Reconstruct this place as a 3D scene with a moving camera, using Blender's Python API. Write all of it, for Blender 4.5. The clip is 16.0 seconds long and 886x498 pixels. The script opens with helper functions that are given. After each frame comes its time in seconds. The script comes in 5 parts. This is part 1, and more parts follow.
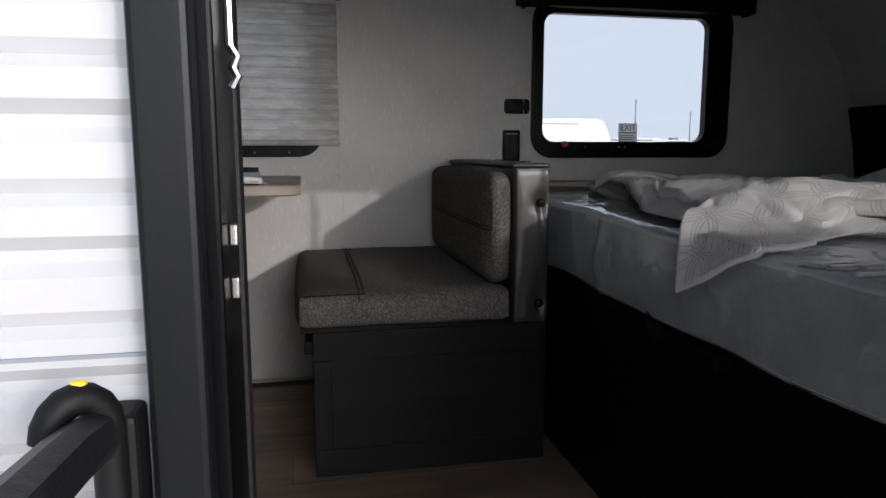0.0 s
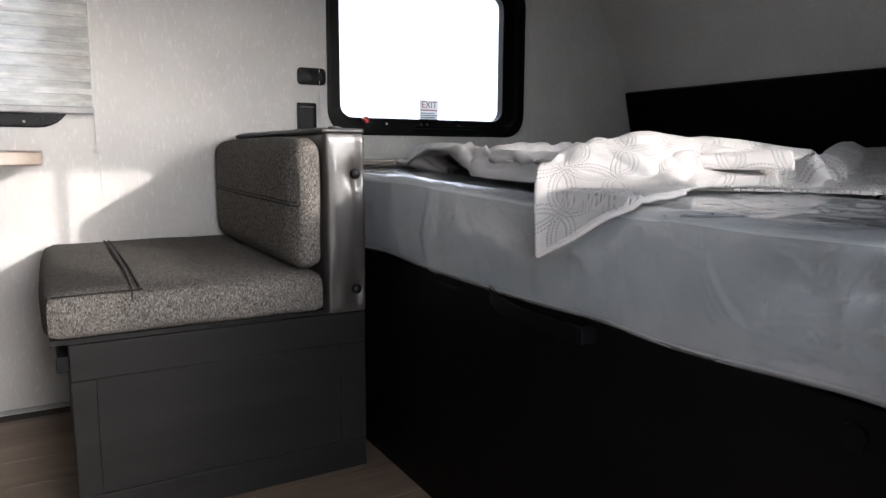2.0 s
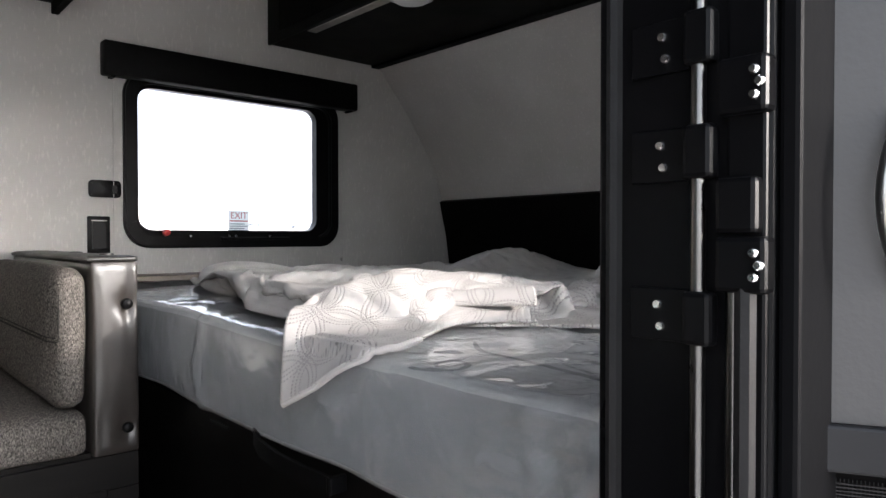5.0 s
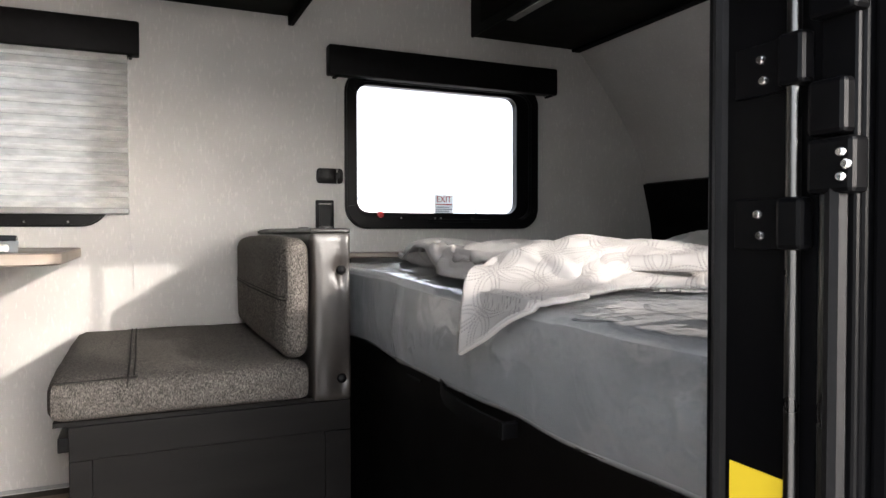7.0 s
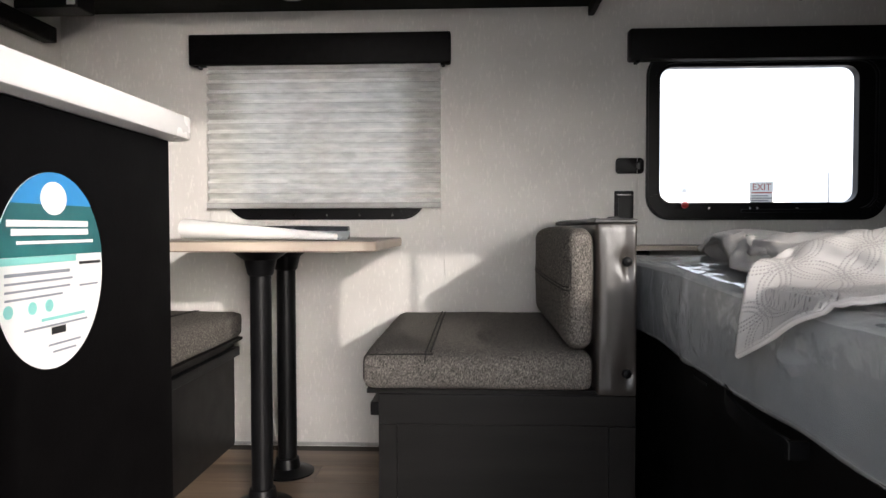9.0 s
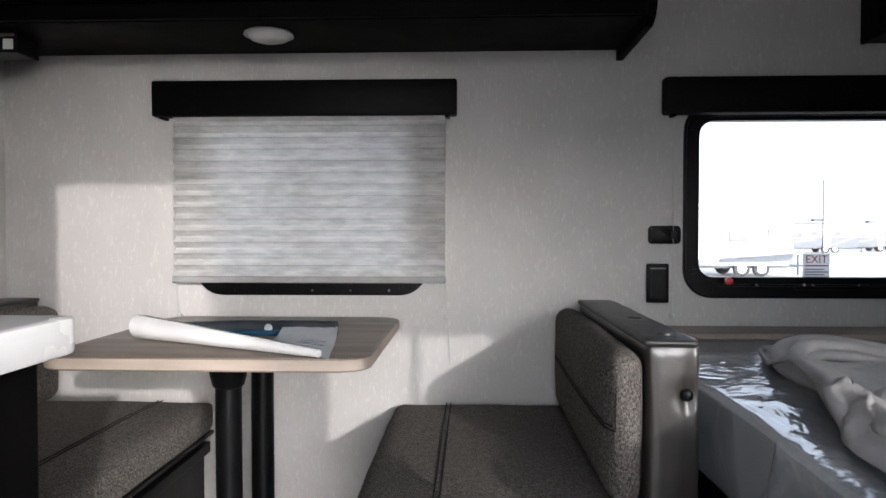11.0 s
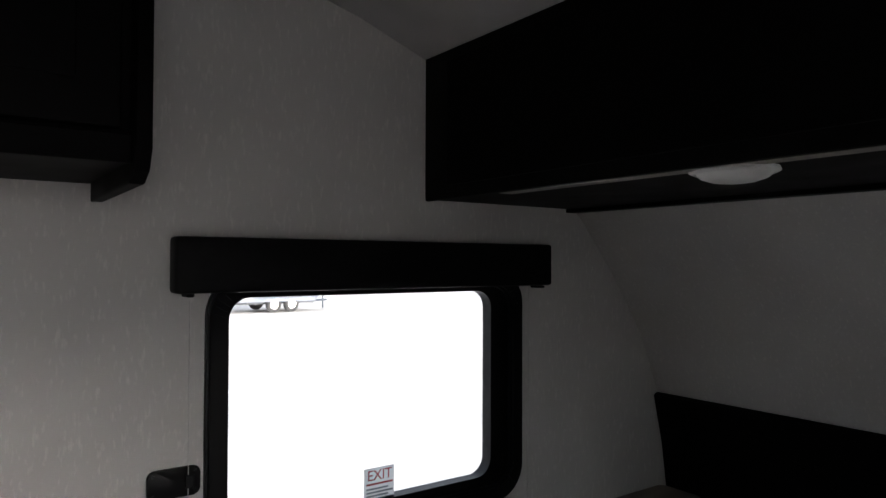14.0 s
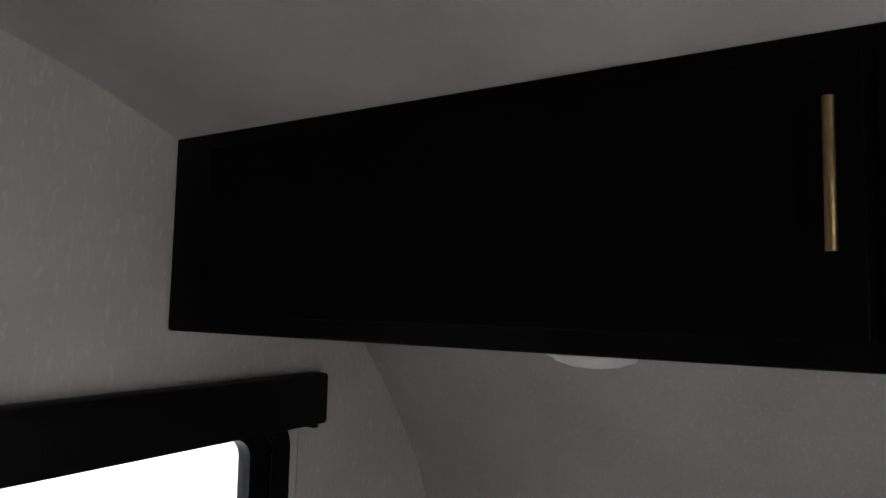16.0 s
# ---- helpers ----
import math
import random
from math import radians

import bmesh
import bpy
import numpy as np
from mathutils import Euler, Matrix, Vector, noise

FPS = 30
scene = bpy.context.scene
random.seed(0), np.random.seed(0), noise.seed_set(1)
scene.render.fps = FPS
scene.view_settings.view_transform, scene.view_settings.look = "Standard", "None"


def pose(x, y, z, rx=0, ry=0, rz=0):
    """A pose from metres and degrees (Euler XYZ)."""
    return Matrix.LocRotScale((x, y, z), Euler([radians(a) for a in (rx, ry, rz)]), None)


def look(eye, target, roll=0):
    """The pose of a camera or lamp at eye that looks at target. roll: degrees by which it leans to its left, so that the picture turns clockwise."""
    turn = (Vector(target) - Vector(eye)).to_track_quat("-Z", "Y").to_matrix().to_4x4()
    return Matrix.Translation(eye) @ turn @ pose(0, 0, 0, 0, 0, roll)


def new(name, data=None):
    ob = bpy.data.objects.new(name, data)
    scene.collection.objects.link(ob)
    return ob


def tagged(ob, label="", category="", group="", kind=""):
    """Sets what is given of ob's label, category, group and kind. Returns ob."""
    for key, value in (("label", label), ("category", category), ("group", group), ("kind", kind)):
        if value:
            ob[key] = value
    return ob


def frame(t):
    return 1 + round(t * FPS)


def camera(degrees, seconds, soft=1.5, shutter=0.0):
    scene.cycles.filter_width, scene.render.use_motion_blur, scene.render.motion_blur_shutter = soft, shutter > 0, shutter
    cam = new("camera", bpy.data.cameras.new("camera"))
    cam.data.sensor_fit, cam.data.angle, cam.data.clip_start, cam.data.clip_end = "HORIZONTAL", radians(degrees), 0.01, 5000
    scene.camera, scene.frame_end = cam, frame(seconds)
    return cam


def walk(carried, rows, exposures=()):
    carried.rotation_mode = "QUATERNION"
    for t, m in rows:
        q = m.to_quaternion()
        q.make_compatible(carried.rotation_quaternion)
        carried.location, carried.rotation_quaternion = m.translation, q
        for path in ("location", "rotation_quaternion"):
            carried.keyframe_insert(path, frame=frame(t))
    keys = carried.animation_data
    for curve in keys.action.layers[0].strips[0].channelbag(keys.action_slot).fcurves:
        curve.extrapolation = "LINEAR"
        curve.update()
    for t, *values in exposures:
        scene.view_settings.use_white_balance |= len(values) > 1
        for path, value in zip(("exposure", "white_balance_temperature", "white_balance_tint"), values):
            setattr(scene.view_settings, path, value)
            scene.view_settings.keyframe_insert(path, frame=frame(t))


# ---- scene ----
# ---- camera ----
cam = camera(66.1, 16.0, 1.5)
PATH = [
    (0, (0.16, 0.072, 0.844), (0.554, 2.011, 0.557), 0.0),
    (0.5, (0.168, 0.158, 0.819), (0.946, 1.985, 0.544), 0.1),
    (1, (0.146, 0.244, 0.79), (1.123, 1.967, 0.517), 0.1),
    (1.5, (0.139, 0.291, 0.747), (1.114, 2.015, 0.468), 0.2),
    (2, (0.157, 0.313, 0.761), (1.15, 2.026, 0.476), 0.3),
    (2.5, (0.168, 0.325, 0.821), (1.247, 1.986, 0.547), 0.2),
    (3, (0.178, 0.351, 0.88), (1.396, 1.919, 0.643), 0.4),
    (3.5, (0.219, 0.311, 0.904), (1.541, 1.804, 0.748), 0.2),
    (4, (0.243, 0.266, 0.895), (1.592, 1.741, 0.856), 0.0),
    (6.3, (0.326, 0.179, 0.808), (1.599, 1.721, 0.763), -0.1),
    (6.5, (0.321, 0.167, 0.81), (1.479, 1.797, 0.765), 0.0),
    (7, (0.309, 0.135, 0.799), (1.127, 1.959, 0.752), -0.1),
    (7.5, (0.332, 0.107, 0.788), (0.776, 2.057, 0.737), -0.1),
    (8, (0.387, 0.094, 0.798), (0.538, 2.086, 0.722), 0.0),
    (8.5, (0.395, 0.123, 0.77), (0.474, 2.121, 0.714), 0.0),
    (8.7, (0.406, 0.121, 0.776), (0.32, 2.118, 0.714), -0.2),
    (10.8, (0.345, 0.458, 0.972), (0.244, 2.455, 0.926), 0.1),
    (11, (0.356, 0.478, 1.012), (0.281, 2.476, 0.965), 0.0),
    (11.5, (0.384, 0.585, 1.05), (0.43, 2.584, 1.003), 0.0),
    (12, (0.438, 0.71, 1.164), (0.617, 2.703, 1.166), -0.1),
    (12.5, (0.473, 0.764, 1.254), (0.828, 2.732, 1.233), 0.2),
    (13, (0.517, 0.937, 1.266), (1.186, 2.821, 1.275), 0.1),
    (13.5, (0.591, 1.139, 1.319), (1.565, 2.885, 1.343), 0.4),
    (14, (0.608, 1.212, 1.428), (1.77, 2.839, 1.465), 0.2),
    (14.5, (0.665, 1.313, 1.523), (1.881, 2.901, 1.535), 1.0),
    (15, (0.693, 1.434, 1.588), (1.999, 2.948, 1.657), 1.0),
    (15.5, (0.712, 1.495, 1.619), (2.159, 2.869, 1.754), 1.3),
    (16, (0.748, 1.519, 1.631), (2.442, 2.57, 1.789), 1.2),
]
EXPOSURE = [(t, stops, kelvin, 13) for t, stops, kelvin in (
    (0, 1.15, 5950), (0.3, 1.8, 6150), (0.5, 2.1, 6150), (0.7, 2.55, 6150), (1.0, 2.9, 6150), (2.0, 2.93, 6100), (3.0, 2.93, 6000), (4.2, 2.98, 6050),
    (6.3, 2.95, 6400), (7.5, 2.76, 6400), (8.7, 2.48, 6350), (10.8, 2.24, 5950), (11.5, 2.14, 5800), (12.0, 1.92, 5850), (13.0, 2.0, 6100), (14.0, 2.1, 6200), (14.6, 2.1, 6200),
    (15.2, 2.35, 6200), (16.0, 3.25, 6250))]
walk(cam, [(t, look(eye, target, roll)) for t, eye, target, roll in PATH], EXPOSURE)

# ---- world and sun ----
SUN_WAY = Vector((-1.05, 2.1, -0.605)).normalized()
world = bpy.data.worlds.new("sky")
world.use_nodes = True
scene.world = world
wn = world.node_tree
sky = wn.nodes.new("ShaderNodeTexSky")
sky.sky_type = "NISHITA"
sky.sun_disc = False
sky.sun_elevation = math.asin(-SUN_WAY.z)
sky.sun_rotation = math.atan2(-SUN_WAY.x, -SUN_WAY.y)
sky.dust_density = 2.0
sky.ozone_density = 1.5
haze = wn.nodes.new("ShaderNodeHueSaturation")
haze.inputs["Saturation"].default_value, haze.inputs["Value"].default_value = 0.30, 1.15
wn.links.new(sky.outputs[0], haze.inputs["Color"])
wn.links.new(haze.outputs[0], wn.nodes["Background"].inputs[0])
wn.nodes["Background"].inputs[1].default_value = 0.15
sun_data = bpy.data.lights.new("sun", "SUN")
sun_data.energy, sun_data.angle, sun_data.color = 0.48, radians(0.8), (1.0, 0.93, 0.83)
sun = new("sun", sun_data)
sun.matrix_world = look((6, -12, 5), Vector((6, -12, 5)) + SUN_WAY)


# ---- materials ----
def material(name, base, other=None, rough=0.5, metal=0.0, scale=6.0, stretch=(1, 1, 1), detail=5.0, low=0.35, high=0.65,
             bump=0.1, bump_scale=150.0, bump_stretch=(1, 1, 1), coat=0.0, spec=0.5, pieces=False, stain=0.12, rough_var=0.1):
    """Noise between two colours, slow stains over it, fine relief and uneven gloss."""
    m = bpy.data.materials.new(name)
    m.use_nodes = True
    t, n = m.node_tree, m.node_tree.nodes
    b = n["Principled BSDF"]
    co = n.new("ShaderNodeTexCoord").outputs["Object"]
    if pieces:
        info, add = n.new("ShaderNodeObjectInfo"), n.new("ShaderNodeVectorMath")
        mul = n.new("ShaderNodeMath")
        mul.operation, mul.inputs[1].default_value = "MULTIPLY", 37.0
        t.links.new(info.outputs["Random"], mul.inputs[0])
        t.links.new(co, add.inputs[0])
        t.links.new(mul.outputs[0], add.inputs[1])
        co = add.outputs[0]

    def grain(sc, st, det):
        mp, nz = n.new("ShaderNodeMapping"), n.new("ShaderNodeTexNoise")
        mp.inputs["Scale"].default_value = st
        nz.inputs["Scale"].default_value, nz.inputs["Detail"].default_value = sc, det
        t.links.new(co, mp.inputs[0])
        t.links.new(mp.outputs[0], nz.inputs["Vector"])
        return nz.outputs["Fac"]

    fac = grain(scale, stretch, detail)
    ramp = n.new("ShaderNodeValToRGB")
    other = other or tuple(c * 0.82 for c in base)
    ramp.color_ramp.elements[0].position, ramp.color_ramp.elements[1].position = low, high
    ramp.color_ramp.elements[0].color, ramp.color_ramp.elements[1].color = (*other, 1), (*base, 1)
    t.links.new(fac, ramp.inputs[0])
    slow = grain(2.3, (1, 1, 1), 3.0)
    rng = n.new("ShaderNodeMapRange")
    rng.inputs["To Min"].default_value, rng.inputs["To Max"].default_value = 1 - stain, 1 + stain
    rng.inputs["From Min"].default_value, rng.inputs["From Max"].default_value = 0.3, 0.7
    t.links.new(slow, rng.inputs[0])
    mix = n.new("ShaderNodeVectorMath")
    mix.operation = "SCALE"
    t.links.new(ramp.outputs[0], mix.inputs[0])
    t.links.new(rng.outputs[0], mix.inputs["Scale"])
    t.links.new(mix.outputs[0], b.inputs["Base Color"])
    rr = n.new("ShaderNodeMapRange")
    rr.inputs["To Min"].default_value, rr.inputs["To Max"].default_value = max(0.02, rough - rough_var), min(1, rough + rough_var)
    t.links.new(grain(9.0, (1, 1, 1), 4.0), rr.inputs[0])
    t.links.new(rr.outputs[0], b.inputs["Roughness"])
    b.inputs["Metallic"].default_value = metal
    b.inputs["Specular IOR Level"].default_value = spec
    b.inputs["Coat Weight"].default_value = coat
    b.inputs["Coat Roughness"].default_value = 0.12
    if bump:
        bp = n.new("ShaderNodeBump")
        bp.inputs["Strength"].default_value, bp.inputs["Distance"].default_value = bump, 0.002
        t.links.new(grain(bump_scale, bump_stretch, 3.0), bp.inputs["Height"])
        t.links.new(bp.outputs[0], b.inputs["Normal"])
    return m


def glass(name, tint=(0.94, 0.95, 0.95)):
    m = bpy.data.materials.new(name)
    m.use_nodes = True
    t, n = m.node_tree, m.node_tree.nodes
    n.remove(n["Principled BSDF"])
    tr, gl, fr, mx = (n.new("ShaderNode" + k) for k in ("BsdfTransparent", "BsdfGlossy", "Fresnel", "MixShader"))
    tr.inputs[0].default_value = (*tint, 1)
    gl.inputs["Roughness"].default_value = 0.02
    fr.inputs[0].default_value = 1.35
    t.links.new(fr.outputs[0], mx.inputs[0])
    t.links.new(tr.outputs[0], mx.inputs[1])
    t.links.new(gl.outputs[0], mx.inputs[2])
    t.links.new(mx.outputs[0], n["Material Output"].inputs[0])
    return m


def blind_cloth():
    """Pleated paper-like fabric that lets daylight through, with slubs along x."""
    m = material("blind_cloth", (0.74, 0.73, 0.71), (0.56, 0.555, 0.54), rough=0.9, scale=34, stretch=(0.5, 1, 1.3), low=0.34, high=0.66, bump=0.4, bump_scale=300, bump_stretch=(0.2, 1, 1))
    t, n = m.node_tree, m.node_tree.nodes
    b = n["Principled BSDF"]
    tl, mx = n.new("ShaderNodeBsdfTranslucent"), n.new("ShaderNodeMixShader")
    mx.inputs[0].default_value = 0.34
    t.links.new(b.inputs["Base Color"].links[0].from_socket, tl.inputs[0])
    t.links.new(b.outputs[0], mx.inputs[1])
    t.links.new(tl.outputs[0], mx.inputs[2])
    t.links.new(mx.outputs[0], n["Material Output"].inputs[0])
    return m


def thin_paper():
    m = material("thin_notice_paper", (0.70, 0.69, 0.68), rough=0.6, scale=12, bump=0.03)
    t, n = m.node_tree, m.node_tree.nodes
    b = n["Principled BSDF"]
    tl, mx = n.new("ShaderNodeBsdfTranslucent"), n.new("ShaderNodeMixShader")
    tl.inputs[0].default_value = (0.90, 0.90, 0.90, 1)
    mx.inputs[0].default_value = 0.75
    t.links.new(b.outputs[0], mx.inputs[1])
    t.links.new(tl.outputs[0], mx.inputs[2])
    t.links.new(mx.outputs[0], n["Material Output"].inputs[0])
    return m


def film_wrap():
    """Clear slack plastic film: see-through, with sharp and milky gloss."""
    m = bpy.data.materials.new("plastic_film")
    m.use_nodes = True
    t, n = m.node_tree, m.node_tree.nodes
    n.remove(n["Principled BSDF"])
    tr, gl, fr, mx, df, mx2 = (n.new("ShaderNode" + k) for k in ("BsdfTransparent", "BsdfGlossy", "Fresnel", "MixShader", "BsdfDiffuse", "MixShader"))
    tr.inputs[0].default_value = (0.97, 0.975, 0.98, 1)
    gl.inputs["Roughness"].default_value = 0.045
    gl.inputs["Color"].default_value = (0.95, 0.95, 0.95, 1)
    df.inputs["Color"].default_value = (0.80, 0.815, 0.83, 1)
    fr.inputs[0].default_value = 2.0
    nz, rg = n.new("ShaderNodeTexNoise"), n.new("ShaderNodeMapRange")
    co = n.new("ShaderNodeTexCoord")
    nz.inputs["Scale"].default_value, nz.inputs["Detail"].default_value, nz.inputs["Distortion"].default_value = 7, 6, 1.5
    rg.inputs["From Min"].default_value, rg.inputs["From Max"].default_value = 0.5, 0.8
    rg.inputs["To Min"].default_value, rg.inputs["To Max"].default_value = 0.26, 0.38
    bp = n.new("ShaderNodeBump")
    fine = n.new("ShaderNodeTexNoise")
    fine.inputs["Scale"].default_value, fine.inputs["Detail"].default_value, fine.inputs["Distortion"].default_value = 5, 3, 1.6
    bp.inputs["Strength"].default_value, bp.inputs["Distance"].default_value = 0.48, 0.02
    t.links.new(co.outputs["Object"], nz.inputs["Vector"])
    t.links.new(co.outputs["Object"], fine.inputs["Vector"])
    # crisp facets of crumpled film, in patches
    bend, crumple, patch, facet = n.new("ShaderNodeVectorMath"), n.new("ShaderNodeTexVoronoi"), n.new("ShaderNodeMapRange"), n.new("ShaderNodeMath")
    bend.operation = "MULTIPLY_ADD"
    bend.inputs[1].default_value = (0.10, 0.10, 0.10)
    crumple.feature = "DISTANCE_TO_EDGE"
    crumple.inputs["Scale"].default_value = 17.0
    patch.inputs["From Min"].default_value, patch.inputs["From Max"].default_value = 0.52, 0.66
    patch.inputs["To Min"].default_value, patch.inputs["To Max"].default_value = 0.02, 0.6
    facet.operation = "MULTIPLY"
    both = n.new("ShaderNodeMath")
    t.links.new(fine.outputs["Color"], bend.inputs[0])
    t.links.new(co.outputs["Object"], bend.inputs[2])
    t.links.new(bend.outputs[0], crumple.inputs["Vector"])
    t.links.new(nz.outputs["Fac"], patch.inputs[0])
    t.links.new(crumple.outputs["Distance"], facet.inputs[0])
    t.links.new(patch.outputs[0], facet.inputs[1])
    far_end, place, slack_part = n.new("ShaderNodeMapRange"), n.new("ShaderNodeSeparateXYZ"), n.new("ShaderNodeMath")
    far_end.inputs["From Min"].default_value, far_end.inputs["From Max"].default_value = 1.25, 1.7
    far_end.inputs["To Min"].default_value, far_end.inputs["To Max"].default_value = 0.35, 1.0
    slack_part.operation = "MULTIPLY"
    t.links.new(co.outputs["Object"], place.inputs[0])
    t.links.new(place.outputs["Y"], far_end.inputs[0])
    t.links.new(facet.outputs[0], slack_part.inputs[0])
    t.links.new(far_end.outputs[0], slack_part.inputs[1])
    t.links.new(slack_part.outputs[0], both.inputs[0])
    t.links.new(fine.outputs["Fac"], both.inputs[1])
    t.links.new(both.outputs[0], bp.inputs["Height"])
    t.links.new(bp.outputs[0], gl.inputs["Normal"])
    t.links.new(nz.outputs["Fac"], rg.inputs[0])
    t.links.new(rg.outputs[0], mx2.inputs[0])
    t.links.new(tr.outputs[0], mx2.inputs[1])
    t.links.new(df.outputs[0], mx2.inputs[2])
    t.links.new(fr.outputs[0], mx.inputs[0])
    t.links.new(mx2.outputs[0], mx.inputs[1])
    t.links.new(gl.outputs[0], mx.inputs[2])
    t.links.new(mx.outputs[0], n["Material Output"].inputs[0])
    return m


def wall_paper():
    """Off-white wallboard with short pale upright flecks."""
    m = material("wall_paper", (0.51, 0.495, 0.47), (0.465, 0.45, 0.425), rough=0.62, scale=5, bump=0.12, bump_scale=160, bump_stretch=(1, 1, 0.25), stain=0.04)
    t, n = m.node_tree, m.node_tree.nodes
    b = n["Principled BSDF"]
    src = b.inputs["Base Color"].links[0].from_socket
    co, mp, nz = n.new("ShaderNodeTexCoord"), n.new("ShaderNodeMapping"), n.new("ShaderNodeTexNoise")
    mp.inputs["Scale"].default_value = (1, 1, 0.28)
    nz.inputs["Scale"].default_value, nz.inputs["Detail"].default_value = 150, 4
    rg, mx = n.new("ShaderNodeMapRange"), n.new("ShaderNodeMix")
    rg.inputs["From Min"].default_value, rg.inputs["From Max"].default_value = 0.56, 0.72
    rg.inputs["To Max"].default_value = 0.36
    mx.data_type = "RGBA"
    mx.inputs["B"].default_value = (0.72, 0.695, 0.645, 1)
    t.links.new(co.outputs["Object"], mp.inputs[0])
    t.links.new(mp.outputs[0], nz.inputs["Vector"])
    t.links.new(nz.outputs["Fac"], rg.inputs[0])
    t.links.new(rg.outputs[0], mx.inputs["Factor"])
    t.links.new(src, mx.inputs["A"])
    t.links.new(mx.outputs["Result"], b.inputs["Base Color"])
    return m


def quilt_cloth():
    """Pale cotton with dotted rings of stitching as relief."""
    m = material("quilt_cloth", (0.59, 0.56, 0.53), (0.52, 0.49, 0.465), rough=0.9, scale=14, bump=0, stain=0.06)
    t, n = m.node_tree, m.node_tree.nodes
    b = n["Principled BSDF"]
    uv = n.new("ShaderNodeUVMap").outputs[0]

    def vec(op, x, y=None):
        q = n.new("ShaderNodeVectorMath")
        q.operation = op
        t.links.new(x, q.inputs[0])
        if y is not None:
            q.inputs[1].default_value = y
        return q.outputs["Value" if op == "LENGTH" else "Vector"]

    def num(op, x, y=None, z=None):
        q = n.new("ShaderNodeMath")
        q.operation = op
        for slot, val in enumerate((x, y, z)):
            if val is None:
                continue
            if isinstance(val, (int, float)):
                q.inputs[slot].default_value = val
            else:
                t.links.new(val, q.inputs[slot])
        return q.outputs[0]

    def span(x, a, b, c=0.0, d=1.0):
        q = n.new("ShaderNodeMapRange")
        for slot, val in zip((1, 2, 3, 4), (a, b, c, d)):
            q.inputs[slot].default_value = val
        t.links.new(x, q.inputs[0])
        return q.outputs[0]

    # interlocking circles, each of four rows of stitches
    pitch, total = 0.090, None
    for ox, oy in ((0.0, 0.0), (0.5, 0.0), (0.0, 0.5), (0.5, 0.5)):
        cell = vec("ADD", vec("SCALE", uv), (ox + 10, oy + 10, 0))
        cell.node.inputs[0].links[0].from_node.inputs["Scale"].default_value = 0.5 / pitch
        off = vec("SUBTRACT", vec("FRACTION", cell), (0.5, 0.5, 0))
        flat = vec("MULTIPLY", off, (1, 1, 0))
        r = num("MULTIPLY", vec("LENGTH", flat), 2 * pitch)
        rows = num("FRACT", num("MULTIPLY", r, 1 / 0.0072))
        line = span(num("ABSOLUTE", num("SUBTRACT", rows, 0.5)), 0.10, 0.24, 1.0, 0.0)
        band = num("MULTIPLY", num("GREATER_THAN", r, 0.0504), num("LESS_THAN", r, 0.0720))
        parts = n.new("ShaderNodeSeparateXYZ")
        t.links.new(flat, parts.inputs[0])
        turn = num("ARCTAN2", parts.outputs["Y"], parts.outputs["X"])
        dash = span(num("SINE", num("MULTIPLY", turn, 76.0)), -0.45, 0.15)
        one = num("MULTIPLY", num("MULTIPLY", line, band), dash)
        total = one if total is None else num("MAXIMUM", total, one)
    stitch = total
    # the plain lining faces up on the rolled half
    split = n.new("ShaderNodeSeparateXYZ")
    t.links.new(uv, split.inputs[0])
    stitch = num("MULTIPLY", stitch, span(split.outputs["Y"], 1.21, 1.24, 1.0, 0.0))
    nz, bp = n.new("ShaderNodeTexNoise"), n.new("ShaderNodeBump")
    nz.inputs["Scale"].default_value, nz.inputs["Detail"].default_value = 32, 5
    t.links.new(uv, nz.inputs["Vector"])
    bp.inputs["Strength"].default_value, bp.inputs["Distance"].default_value = 0.7, 0.004
    t.links.new(num("MULTIPLY_ADD", stitch, -1.0, nz.outputs["Fac"]), bp.inputs["Height"])
    t.links.new(bp.outputs[0], b.inputs["Normal"])
    mx = n.new("ShaderNodeMix")
    mx.data_type = "RGBA"
    mx.inputs["B"].default_value = (0.20, 0.19, 0.18, 1)
    t.links.new(num("MULTIPLY", stitch, 0.40), mx.inputs["Factor"])
    t.links.new(b.inputs["Base Color"].links[0].from_socket, mx.inputs["A"])
    t.links.new(mx.outputs["Result"], b.inputs["Base Color"])
    return m


